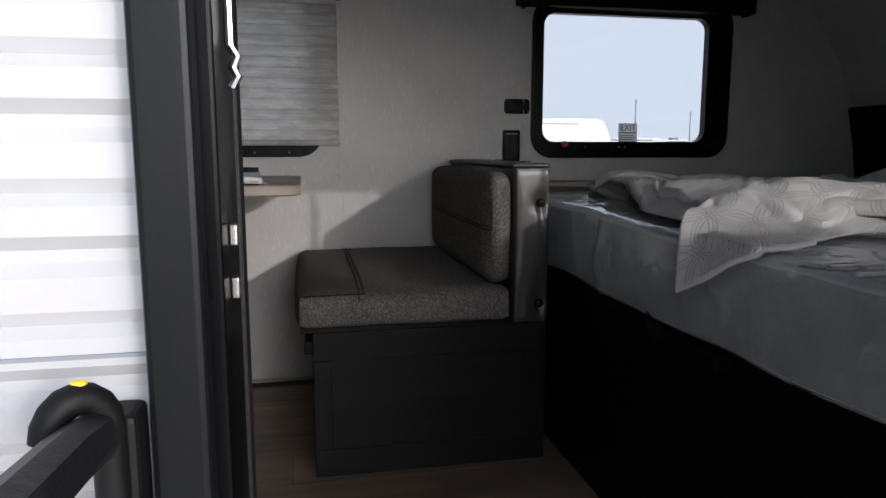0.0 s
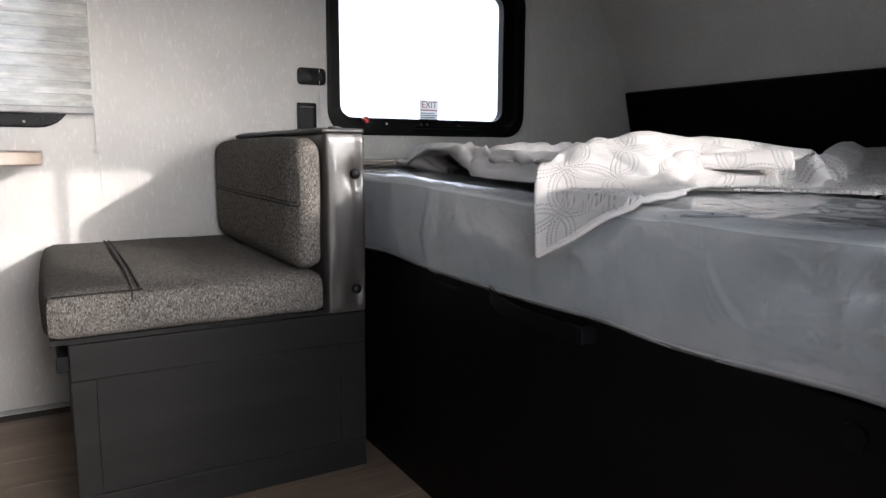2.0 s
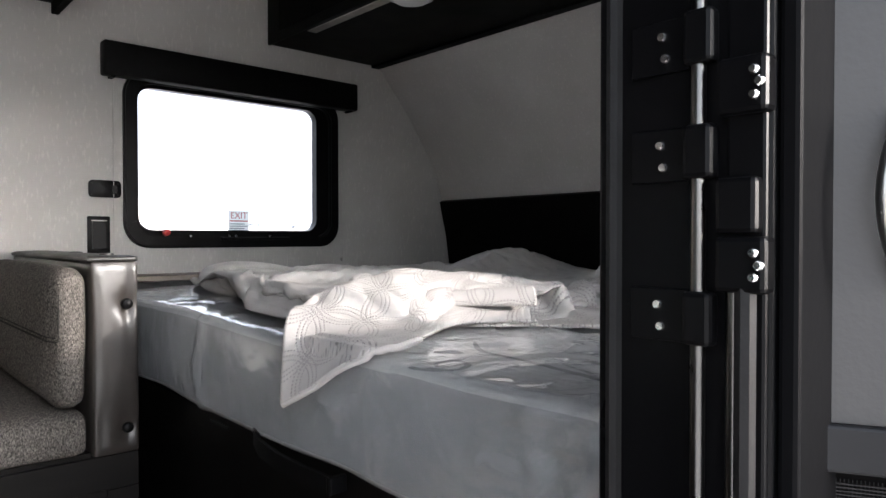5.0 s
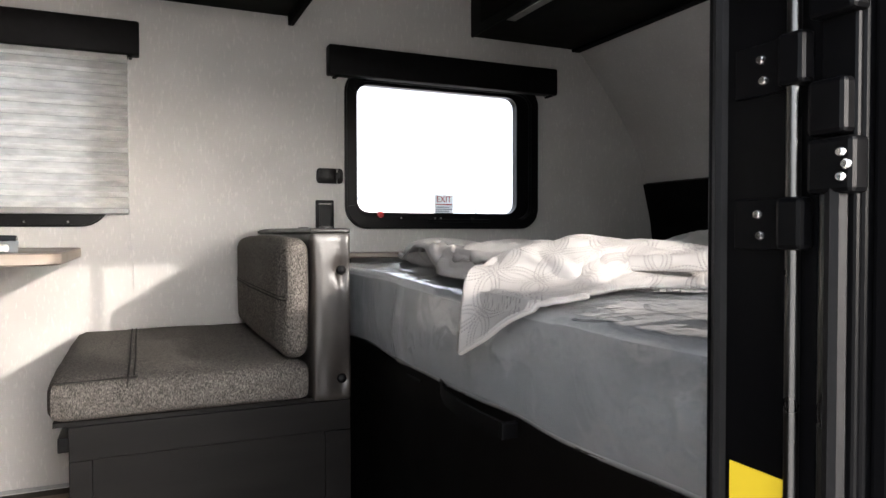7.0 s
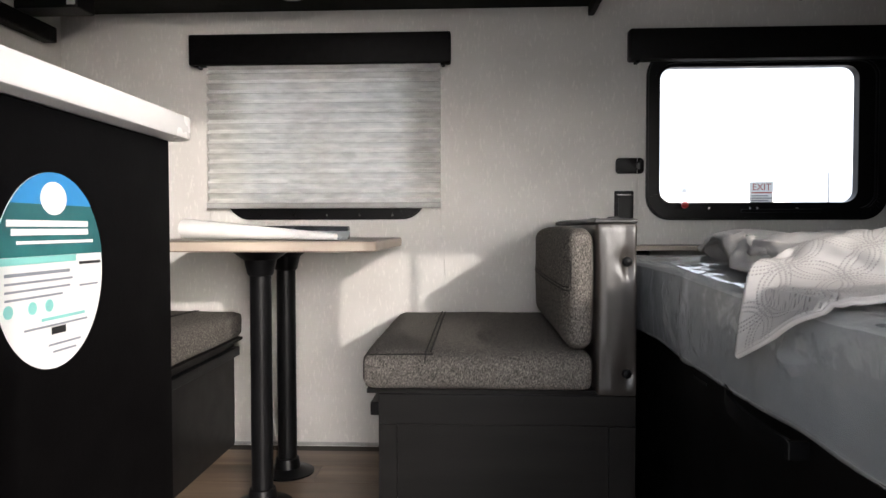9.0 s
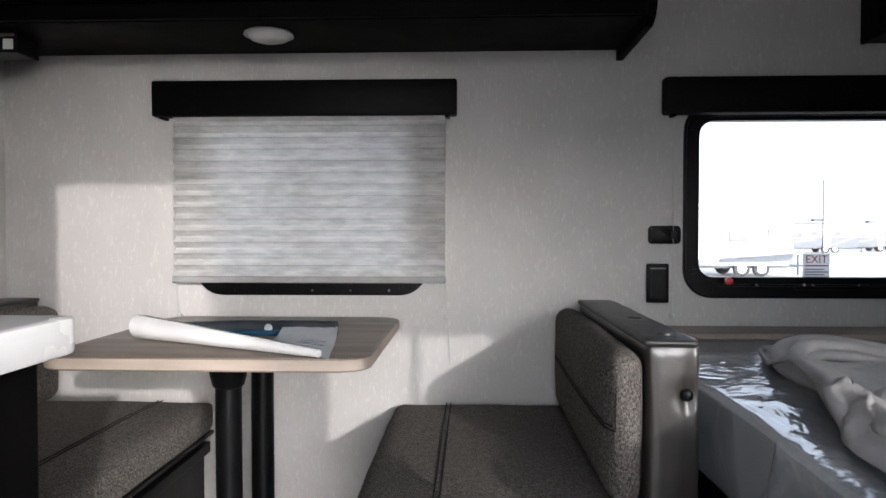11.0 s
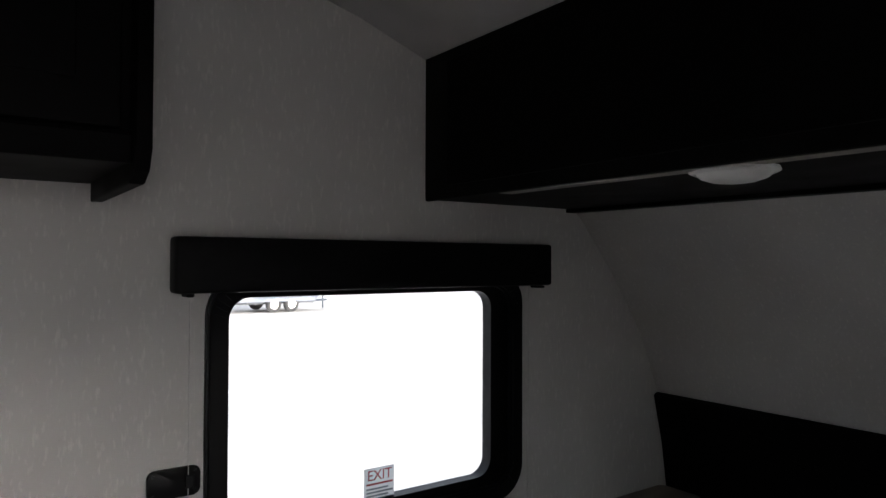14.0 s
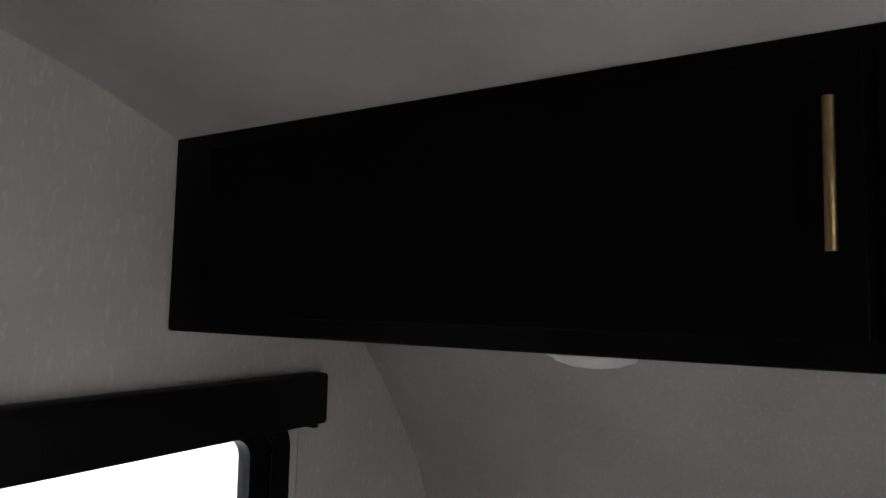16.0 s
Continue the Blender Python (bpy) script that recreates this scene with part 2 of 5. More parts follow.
def ticking():
    """Pale grey mattress cloth with a small raised check."""
    m = material("mattress_ticking", (0.76, 0.775, 0.78), (0.68, 0.695, 0.70), rough=0.7, scale=6, bump=0, stain=0.08)
    t, n = m.node_tree, m.node_tree.nodes
    b = n["Principled BSDF"]
    co = n.new("ShaderNodeTexCoord").outputs["Object"]
    flat = n.new("ShaderNodeMapping")
    flat.inputs["Scale"].default_value = (1, 1, 0)
    flat.inputs["Location"].default_value = (-1.25, -0.55, 0)
    t.links.new(co, flat.inputs[0])
    ck = n.new("ShaderNodeTexVoronoi")
    ck.inputs["Scale"].default_value, ck.inputs["Randomness"].default_value = 62.0, 0.1
    bp = n.new("ShaderNodeBump")
    bp.inputs["Strength"].default_value, bp.inputs["Distance"].default_value = 0.5, 0.004
    bp.invert = True
    t.links.new(flat.outputs[0], ck.inputs["Vector"])
    t.links.new(ck.outputs["Distance"], bp.inputs["Height"])
    t.links.new(bp.outputs[0], b.inputs["Normal"])
    seam, mx = n.new("ShaderNodeMapRange"), n.new("ShaderNodeMix")
    seam.inputs["From Min"].default_value, seam.inputs["From Max"].default_value = 0.45, 0.75
    seam.inputs["To Max"].default_value = 0.30
    mx.data_type = "RGBA"
    mx.inputs["B"].default_value = (0.40, 0.42, 0.43, 1)
    t.links.new(ck.outputs["Distance"], seam.inputs[0])
    t.links.new(seam.outputs[0], mx.inputs["Factor"])
    t.links.new(b.inputs["Base Color"].links[0].from_socket, mx.inputs["A"])
    t.links.new(mx.outputs["Result"], b.inputs["Base Color"])
    return m


def tweed():
    """Grey-brown woven upholstery: pale and dark threads crossing."""
    m = material("tweed", (0.205, 0.186, 0.165), (0.042, 0.038, 0.035), rough=0.95, scale=620, stretch=(0.9, 0.34, 0.34), detail=5, low=0.36, high=0.66,
                 bump=0.5, bump_scale=420, spec=0.15, stain=0.10)
    t, n = m.node_tree, m.node_tree.nodes
    b = n["Principled BSDF"]
    co, nz, rg, mul = (n.new("ShaderNode" + k) for k in ("TexCoord", "TexNoise", "MapRange", "VectorMath"))
    nz.inputs["Scale"].default_value, nz.inputs["Detail"].default_value, nz.inputs["Distortion"].default_value = 150, 4, 0.8
    rg.inputs["From Min"].default_value, rg.inputs["From Max"].default_value = 0.35, 0.65
    rg.inputs["To Min"].default_value, rg.inputs["To Max"].default_value = 0.72, 1.28
    mul.operation = "SCALE"
    src = b.inputs["Base Color"].links[0].from_socket
    t.links.new(co.outputs["Object"], nz.inputs["Vector"])
    t.links.new(nz.outputs["Fac"], rg.inputs[0])
    t.links.new(src, mul.inputs[0])
    t.links.new(rg.outputs[0], mul.inputs["Scale"])
    t.links.new(mul.outputs[0], b.inputs["Base Color"])
    return m


WALL = wall_paper()
CEIL = material("ceiling_board", (0.50, 0.49, 0.475), rough=0.6, scale=3, bump=0.05, stain=0.03)
DARK = material("dark_laminate", (0.0030, 0.0027, 0.0028), (0.0020, 0.0018, 0.0019), rough=0.5, scale=24, stretch=(0.15, 1, 1), bump=0.06, spec=0.04)
CHARCOAL = material("charcoal_laminate", (0.0135, 0.0124, 0.0118), (0.0092, 0.0086, 0.0082), rough=0.45, scale=20, stretch=(0.12, 1, 1), bump=0.08, spec=0.11)
BEDBOARD = material("bed_board", (0.0035, 0.0033, 0.0033), (0.0024, 0.0022, 0.0022), rough=0.42, scale=18, stretch=(1, 0.15, 1), bump=0.06, spec=0.12)
BLACK = material("black_plastic", (0.0042, 0.0042, 0.0046), (0.003, 0.003, 0.0034), rough=0.38, scale=12, bump=0.05, bump_scale=400, spec=0.12)
VALANCE = material("valance_vinyl", (0.004, 0.0037, 0.0039), (0.0026, 0.0026, 0.0026), rough=0.5, scale=40, bump=0.25, bump_scale=350, spec=0.09)
ALU = material("dark_aluminium", (0.013, 0.0135, 0.0148), (0.008, 0.0085, 0.0092), rough=0.4, metal=0.25, scale=20, stretch=(1, 1, 0.1), bump=0.08, spec=0.18)
SCUFFED = material("scuffed_black_tube", (0.022, 0.022, 0.023), (0.006, 0.006, 0.0065), rough=0.45, scale=60, stretch=(1, 0.5, 1), detail=8, low=0.52, high=0.72, bump=0.2, bump_scale=200, spec=0.3)
JAMB = material("black_aluminium", (0.003, 0.003, 0.0033), (0.002, 0.002, 0.0023), rough=0.3, scale=20, stretch=(1, 1, 0.1), bump=0.04, spec=0.09)
CHROME = material("bright_steel", (0.75, 0.74, 0.72), (0.6, 0.6, 0.58), rough=0.22, metal=1.0, scale=30, bump=0.05)
PEWTER = material("brushed_pewter", (0.52, 0.49, 0.45), (0.40, 0.38, 0.35), rough=0.3, metal=1.0, scale=30, stretch=(1, 1, 0.1), bump=0.1)
PIN = material("dull_steel", (0.15, 0.145, 0.14), (0.09, 0.09, 0.087), rough=0.28, metal=1.0, scale=30, stretch=(1, 1, 0.1), bump=0.08)
# The bench vinyl again, darkened in colour for tops that catch little light.
SHADEDVINYL = material("shaded_vinyl", (0.030, 0.028, 0.027), (0.022, 0.021, 0.020), rough=0.4, scale=60, bump=0.3, bump_scale=420, spec=0.5)
SATIN = material("satin_grey_metal", (0.30, 0.29, 0.275), (0.22, 0.215, 0.205), rough=0.3, metal=1.0, scale=30, stretch=(1, 1, 0.1), bump=0.08)
BRASS = material("satin_brass", (0.62, 0.46, 0.24), (0.48, 0.35, 0.18), rough=0.34, metal=1.0, scale=30, bump=0.06)
TWEED = tweed()
PIPING = material("dark_piping", (0.040, 0.037, 0.034), (0.025, 0.023, 0.022), rough=0.9, scale=300, bump=0.3, bump_scale=400, spec=0.15)
VINYL = material("grey_vinyl", (0.044, 0.038, 0.033), (0.030, 0.026, 0.023), rough=0.34, scale=18, bump=0.12, bump_scale=420, spec=0.6)
WOOD = material("table_laminate", (0.215, 0.170, 0.135), (0.12, 0.093, 0.073), rough=0.38, scale=14, stretch=(0.12, 1.4, 1), detail=8, bump=0.1, bump_scale=90, bump_stretch=(0.1, 1, 1), spec=0.5)
EDGE = material("edge_band", (0.42, 0.35, 0.285), (0.33, 0.27, 0.215), rough=0.5, scale=30, stretch=(0.1, 0.1, 1), bump=0.05)
LEDGE = material("ledge_laminate", (0.30, 0.245, 0.20), (0.22, 0.18, 0.145), rough=0.42, scale=16, stretch=(0.1, 1.5, 1), detail=8, bump=0.1)
PLANK = material("floor_vinyl", (0.245, 0.175, 0.12), (0.085, 0.056, 0.038), rough=0.45, scale=9, stretch=(0.14, 1.6, 1), detail=9, low=0.25, high=0.75, bump=0.2, bump_scale=60, bump_stretch=(0.08, 1, 1), pieces=True, stain=0.25)
SUBFLOOR = material("subfloor", (0.05, 0.04, 0.03), rough=0.8)
BLIND = blind_cloth()
RAIL = material("blind_rail", (0.32, 0.32, 0.31), rough=0.5, scale=20, bump=0.1)
CORD = material("cord", (0.55, 0.54, 0.52), rough=0.8, bump=0.2)
GLASS = glass("window_glass")
MATTRESS = ticking()
BORDER = material("mattress_border", (0.40, 0.415, 0.425), (0.33, 0.345, 0.355), rough=0.7, scale=9, bump=0.3, bump_scale=160, stain=0.08)
SWIRL = material("swirl_cloth", (0.19, 0.21, 0.225), (0.14, 0.155, 0.17), rough=0.7, scale=120, bump=0.3)
FILM = film_wrap()
NOTICE = thin_paper()
QUILT = quilt_cloth()
SIDING = material("white_siding", (0.44, 0.44, 0.445), (0.385, 0.385, 0.39), rough=0.4, scale=4, bump=0.15, bump_scale=60, stain=0.05)
COUNTER = material("white_worktop", (0.74, 0.73, 0.71), (0.64, 0.63, 0.61), rough=0.25, scale=5, detail=9, bump=0.02, stain=0.05)
WHITE = material("white_plastic", (0.72, 0.71, 0.69), rough=0.4, scale=10, bump=0.03)
PAPER = material("white_paper", (0.80, 0.79, 0.77), (0.74, 0.73, 0.71), rough=0.6, scale=12, bump=0.08)
FILMBLACK = material("dark_glossy_print", (0.02, 0.023, 0.028), (0.05, 0.055, 0.06), rough=0.2, scale=8, bump=0.2, bump_scale=20)
PALEPRINT = material("pale_print", (0.46, 0.48, 0.50), (0.36, 0.39, 0.42), rough=0.35, scale=9, bump=0.1, bump_scale=30)
BLUEPRINT = material("blue_print", (0.012, 0.055, 0.10), (0.006, 0.03, 0.06), rough=0.3, scale=15)
YELLOW = material("yellow_label", (0.85, 0.62, 0.03), (0.78, 0.56, 0.03), rough=0.45, scale=15, bump=0.03)
INK = material("black_ink", (0.02, 0.02, 0.02), rough=0.6, bump=0)
REDINK = material("red_ink", (0.42, 0.05, 0.05), rough=0.6, bump=0)
GREYINK = material("grey_ink", (0.25, 0.27, 0.30), rough=0.6, bump=0)
RED = material("red_plastic", (0.55, 0.02, 0.02), rough=0.35, bump=0.02)
TEAL = material("teal_print", (0.03, 0.17, 0.17), (0.02, 0.10, 0.11), rough=0.35, scale=10)
SKYBLUE = material("blue_sticker_print", (0.03, 0.28, 0.62), (0.03, 0.22, 0.5), rough=0.35, scale=10)
MINT = material("mint_print", (0.25, 0.60, 0.55), rough=0.4, bump=0)
RUBBER = material("rubber", (0.0055, 0.0055, 0.006), (0.004, 0.004, 0.004), rough=0.55, scale=30, bump=0.2, spec=0.2)
STILE = material("black_door_edge", (0.004, 0.004, 0.0044), (0.003, 0.003, 0.0033), rough=0.45, scale=20, stretch=(1, 1, 0.1), bump=0.04, spec=0.03)
DOORSKIN = material("grey_door_skin", (0.036, 0.036, 0.036), (0.030, 0.030, 0.030), rough=0.42, scale=5, bump=0.1, bump_scale=250, spec=0.25)
DIFFUSER = material("milky_diffuser", (0.75, 0.74, 0.72), rough=0.4, bump=0.03)
GROUND = material("gravel_lot", (0.76, 0.71, 0.66), (0.58, 0.54, 0.49), rough=0.95, scale=0.16, stretch=(0.5, 1.3, 1), detail=8, low=0.36, high=0.56, bump=0.6, bump_scale=8, stain=0.12)
RVWHITE = material("rv_white", (0.50, 0.50, 0.50), rough=0.35, scale=1, bump=0.05)
RVDARK = material("rv_dark", (0.085, 0.095, 0.11), rough=0.4, scale=1, bump=0.05)
# Tyre rubber lightened in colour to carry the haze and glare of distance.
HAZED = material("hazed_tyre", (0.075, 0.072, 0.07), (0.055, 0.053, 0.05), rough=0.9, scale=4, bump=0.05)
RVGLASS = material("rv_window", (0.09, 0.095, 0.10), rough=0.1, scale=1, bump=0)
LEAF = material("far_foliage", (0.12, 0.125, 0.10), (0.09, 0.10, 0.075), rough=0.9, scale=1)


# ---- mesh helpers ----
def thing(name, loc, label, category, group="", kind=""):
    ob = new(name)
    ob.empty_display_size = 0.05
    ob.location = loc
    return tagged(ob, label, category, group, kind)


def part(name, bm, mat, parent=None, label="", smooth=False):
    """One mesh object from a bmesh in world metres, under a thing or a part."""
    me = bpy.data.meshes.new(name)
    bmesh.ops.recalc_face_normals(bm, faces=bm.faces)
    if smooth:
        for f in bm.faces:
            f.smooth = True
    bm.to_mesh(me)
    bm.free()
    me.materials.append(mat)
    if smooth:
        me.set_sharp_from_angle(angle=radians(40))
    ob = new(name, me)
    if parent:
        ob.parent = parent
        if parent.type == "EMPTY":
            ob.matrix_parent_inverse = Matrix.Translation(parent.location).inverted()
    return tagged(ob, label)


def box(x0, x1, y0, y1, z0, z1, bevel=0.0, seg=2, bm=None):
    tmp = bmesh.new()
    bmesh.ops.create_cube(tmp, size=1)
    for v in tmp.verts:
        v.co = Vector(((x0, x1)[v.co.x > 0], (y0, y1)[v.co.y > 0], (z0, z1)[v.co.z > 0]))
    if bevel:
        bmesh.ops.bevel(tmp, geom=tmp.edges[:], offset=bevel, segments=seg, profile=0.5, affect="EDGES")
    if bm is None:
        return tmp
    me = bpy.data.meshes.new("tmp")
    tmp.to_mesh(me)
    tmp.free()
    bm.from_mesh(me)
    bpy.data.meshes.remove(me)
    return bm


def rod(points, radius, sides=12, bm=None, cap=True):
    """A tube along points; radius may be a list."""
    bm = bm or bmesh.new()
    pts = [Vector(p) for p in points]
    radii = radius if isinstance(radius, (list, tuple)) else [radius] * len(pts)
    rings, side = [], None
    for i, p in enumerate(pts):
        way = (pts[min(i + 1, len(pts) - 1)] - pts[max(i - 1, 0)]).normalized()
        if side is None:
            side = way.orthogonal().normalized()
        side = (side - way * side.dot(way)).normalized()
        up = way.cross(side)
        rings.append([bm.verts.new(p + (side * math.cos(a) + up * math.sin(a)) * radii[i]) for a in (2 * math.pi * k / sides for k in range(sides))])
    for a, b in zip(rings, rings[1:]):
        for k in range(sides):
            bm.faces.new((a[k], a[(k + 1) % sides], b[(k + 1) % sides], b[k]))
    if cap:
        bm.faces.new(rings[0][::-1])
        bm.faces.new(rings[-1])
    return bm


def lathe(profile, centre, axis="z", sides=24, bm=None):
    """Turns (radius, height) pairs round an axis through centre."""
    bm = bm or bmesh.new()
    c = Vector(centre)
    rings = []
    for r, h in profile:
        ring = []
        for k in range(sides):
            a = 2 * math.pi * k / sides
            u, w = r * math.cos(a), r * math.sin(a)
            o = {"z": (u, w, h), "y": (u, h, w), "x": (h, u, w)}[axis]
            ring.append(bm.verts.new(c + Vector(o)))
        rings.append(ring)
    for a, b in zip(rings, rings[1:]):
        for k in range(sides):
            bm.faces.new((a[k], a[(k + 1) % sides], b[(k + 1) % sides], b[k]))
    bm.faces.new(rings[0][::-1])
    bm.faces.new(rings[-1])
    return bm


def rounded(x0, x1, z0, z1, r, n=8):
    pts = []
    for cx, cz, a0 in ((x1 - r, z1 - r, 0), (x0 + r, z1 - r, 90), (x0 + r, z0 + r, 180), (x1 - r, z0 + r, 270)):
        for k in range(n + 1):
            a = radians(a0 + 90 * k / n)
            pts.append((cx + r * math.cos(a), cz + r * math.sin(a)))
    return pts


def ring_frame(outer, inner, y0, y1, bm=None):
    """A frame between two outlines in xz with as many points, from y0 to y1."""
    bm = bm or bmesh.new()
    n = len(outer)
    v = [[bm.verts.new((x, y, z)) for x, z in o] for o in (outer, inner) for y in (y0, y1)]
    for k in range(n):
        j = (k + 1) % n
        for a, b in ((0, 1), (1, 3), (3, 2), (2, 0)):
            bm.faces.new((v[a][k], v[a][j], v[b][j], v[b][k]))
    return bm


def slab(outline, axis, a, b, bm=None, bevel=0.0):
    """A prism of a 2D outline: axis 'y' takes (x, z), 'z' takes (x, y), 'x' takes (y, z)."""
    tmp = bm or bmesh.new()
    def at(p, h):
        return {"y": (p[0], h, p[1]), "z": (p[0], p[1], h), "x": (h, p[0], p[1])}[axis]
    lo, hi = ([tmp.verts.new(at(p, h)) for p in outline] for h in (a, b))
    caps = [tmp.faces.new(lo[::-1]), tmp.faces.new(hi)]
    n = len(outline)
    for k in range(n):
        tmp.faces.new((lo[k], lo[(k + 1) % n], hi[(k + 1) % n], hi[k]))
    if bevel:
        edges = {e for f in caps for e in f.edges}
        bmesh.ops.bevel(tmp, geom=list(edges), offset=bevel, segments=2, profile=0.5, affect="EDGES")
    return tmp


def cushion(x0, x1, y0, y1, z0, z1, r, puff, cuts=14):
    """A stuffed block with rounded edges and swelling faces."""
    bm = bmesh.new()
    bmesh.ops.create_cube(bm, size=2)
    bmesh.ops.subdivide_edges(bm, edges=bm.edges[:], cuts=cuts, use_grid_fill=True)
    c = Vector(((x0 + x1) / 2, (y0 + y1) / 2, (z0 + z1) / 2))
    h = Vector(((x1 - x0) / 2, (y1 - y0) / 2, (z1 - z0) / 2))
    for v in bm.verts:
        q = v.co.copy()
        s = Vector([math.copysign(abs(a) ** 0.75, a) for a in q])
        p = Vector((s.x * h.x, s.y * h.y, s.z * h.z))
        core = Vector([max(-h[k] + r, min(h[k] - r, p[k])) for k in range(3)])
        d = p - core
        if d.length > 1e-6:
            p = core + d.normalized() * r
        w = [1 - abs(s[k]) ** 2 for k in range(3)]
        for k in range(3):
            if abs(q[k]) > 0.999:
                p[k] += math.copysign(puff * w[(k + 1) % 3] * w[(k + 2) % 3], q[k])
        p += noise.noise_vector((p + c) * 9) * 0.0025
        v.co = c + p
    return bm


def words(text, size, at, turn, mat, name="lettering", parent=None, wide=1.0):
    """Raised letters as a mesh."""
    cu = bpy.data.curves.new("tmp_text", "FONT")
    cu.body, cu.size, cu.align_x, cu.align_y, cu.extrude = text, size, "CENTER", "CENTER", 0.0003
    ob = bpy.data.objects.new("tmp_text", cu)
    scene.collection.objects.link(ob)
    me = bpy.data.meshes.new_from_object(ob.evaluated_get(bpy.context.evaluated_depsgraph_get()))
    bpy.data.objects.remove(ob)
    bm = bmesh.new()
    bm.from_mesh(me)
    bpy.data.meshes.remove(me)
    bmesh.ops.transform(bm, matrix=pose(*at, *turn) @ Matrix.Diagonal((wide, 1, 1, 1)), verts=bm.verts)
    return part(name, bm, mat, parent)


# ---- the shell of the trailer ----
Y0, Y1 = 0.43, 2.57          # inner faces of the door side and the window side
X0 = -1.10
PROFILE = [(-1.16, 2.05), (0.55, 2.05), (0.95, 2.042), (1.21, 2.015), (1.345, 1.98), (1.523, 1.915), (1.70, 1.82), (1.88, 1.705), (2.06, 1.555),
           (2.197, 1.394), (2.328, 1.208), (2.409, 1.024), (2.469, 0.836), (2.51, 0.60), (2.53, 0.30), (2.54, -0.06)]


def roof_at(x):
    for (xa, za), (xb, zb) in zip(PROFILE, PROFILE[1:]):
        if xa <= x <= xb:
            return za + (zb - za) * (x - xa) / (xb - xa)
    return -0.06


def strip_wall(ya, yb, openings):
    """A wall under the roof's curve with square openings (x0, x1, z0, z1) through it."""
    bm = bmesh.new()
    xs = sorted({p[0] for p in PROFILE if p[0] < 2.52} | {o[k] for o in openings for k in (0, 1)} | {2.52})
    for a, b in zip(xs, xs[1:]):
        mid, za, zb = (a + b) / 2, roof_at(a), roof_at(b)
        spans = [(-0.06, None)]
        for o in sorted(openings, key=lambda q: q[2]):
            if o[0] < mid < o[1]:
                lo = spans.pop()[0]
                if o[2] > lo:
                    spans.append((lo, o[2]))
                spans.append((o[3], None))
        for lo, hi in spans:
            slab([(a, lo), (b, lo), (b, hi or zb), (a, hi or za)], "y", ya, yb, bm)
    return bm


def sheet(points, ya, yb, thick):
    """The board along a row of (x, z), thickened outwards."""
    bm = bmesh.new()
    rows = []
    for i, p in enumerate(points):
        a, b = points[max(i - 1, 0)], points[min(i + 1, len(points) - 1)]
        t = Vector((b[0] - a[0], 0, b[1] - a[1])).normalized()
        o = Vector((-t.z, 0, t.x)) * thick
        q = Vector((p[0], 0, p[1]))
        rows.append([bm.verts.new((s.x, y, s.z)) for s in (q, q + o) for y in (ya, yb)])
    for r, s in zip(rows, rows[1:]):
        for a, b in ((0, 1), (1, 3), (3, 2), (2, 0)):
            bm.faces.new((r[a], r[b], s[b], s[a]))
    for r in (rows[0], rows[-1]):
        bm.faces.new((r[0], r[1], r[3], r[2]))
    return bm


DOOR = (0.11, 0.675, -0.06, 1.83)
WIN_BED = (1.035, 1.80, 0.845, 1.375)
WIN_TABLE = (-0.46, 0.20, 0.85, 1.375)
WIN_SIDE = (0.975, 1.555, 0.87, 1.345)
tagged(part("wall_north", strip_wall(Y1, Y1 + 0.05, [WIN_BED, WIN_TABLE]), WALL), "off-white flecked wallboard with two window openings", "wall", kind="structure")
tagged(part("wall_south", strip_wall(Y0 - 0.05, Y0, [DOOR, WIN_SIDE]), WALL), "off-white wallboard around the entry door opening", "wall", kind="structure")
tagged(part("wall_west", box(X0 - 0.05, X0, Y0, Y1, -0.06, 2.05), WALL), "off-white partition board behind the dinette", "wall", kind="structure")
tagged(part("wall_east", sheet(PROFILE[5:], Y0 - 0.05, Y1 + 0.05, 0.04), WALL, smooth=True), "curved off-white front wall above the bed", "wall", kind="structure")
tagged(part("ceiling", sheet(PROFILE[:6], Y0 - 0.05, Y1 + 0.05, 0.04), CEIL, smooth=True), "pale smooth ceiling curving down to the front", "ceiling", kind="structure")
floor = tagged(part("floor", box(X0, 2.5, Y0 - 0.05, Y1, -0.06, -0.004), SUBFLOOR), "brown wood-look vinyl plank floor", "floor", kind="structure")
tagged(part("trim", box(X0, 0.18, Y1 - 0.005, Y1, 0.0, 0.012, 0.002), RAIL), "thin pale strip along the foot of the wall", "trim", kind="structure")
tagged(part("trim", box(X0, X0 + 0.05, 0.7, 2.47, 1.435, 1.49, 0.006), DARK), "black sliding door track on the partition", "trim", kind="structure")


tagged(part("trim", box(0.279, 0.297, Y1 - 0.0016, Y1 - 0.0002, 0.024, 1.53), WALL), "flat upright joint strip between wallboards", "trim", kind="structure")


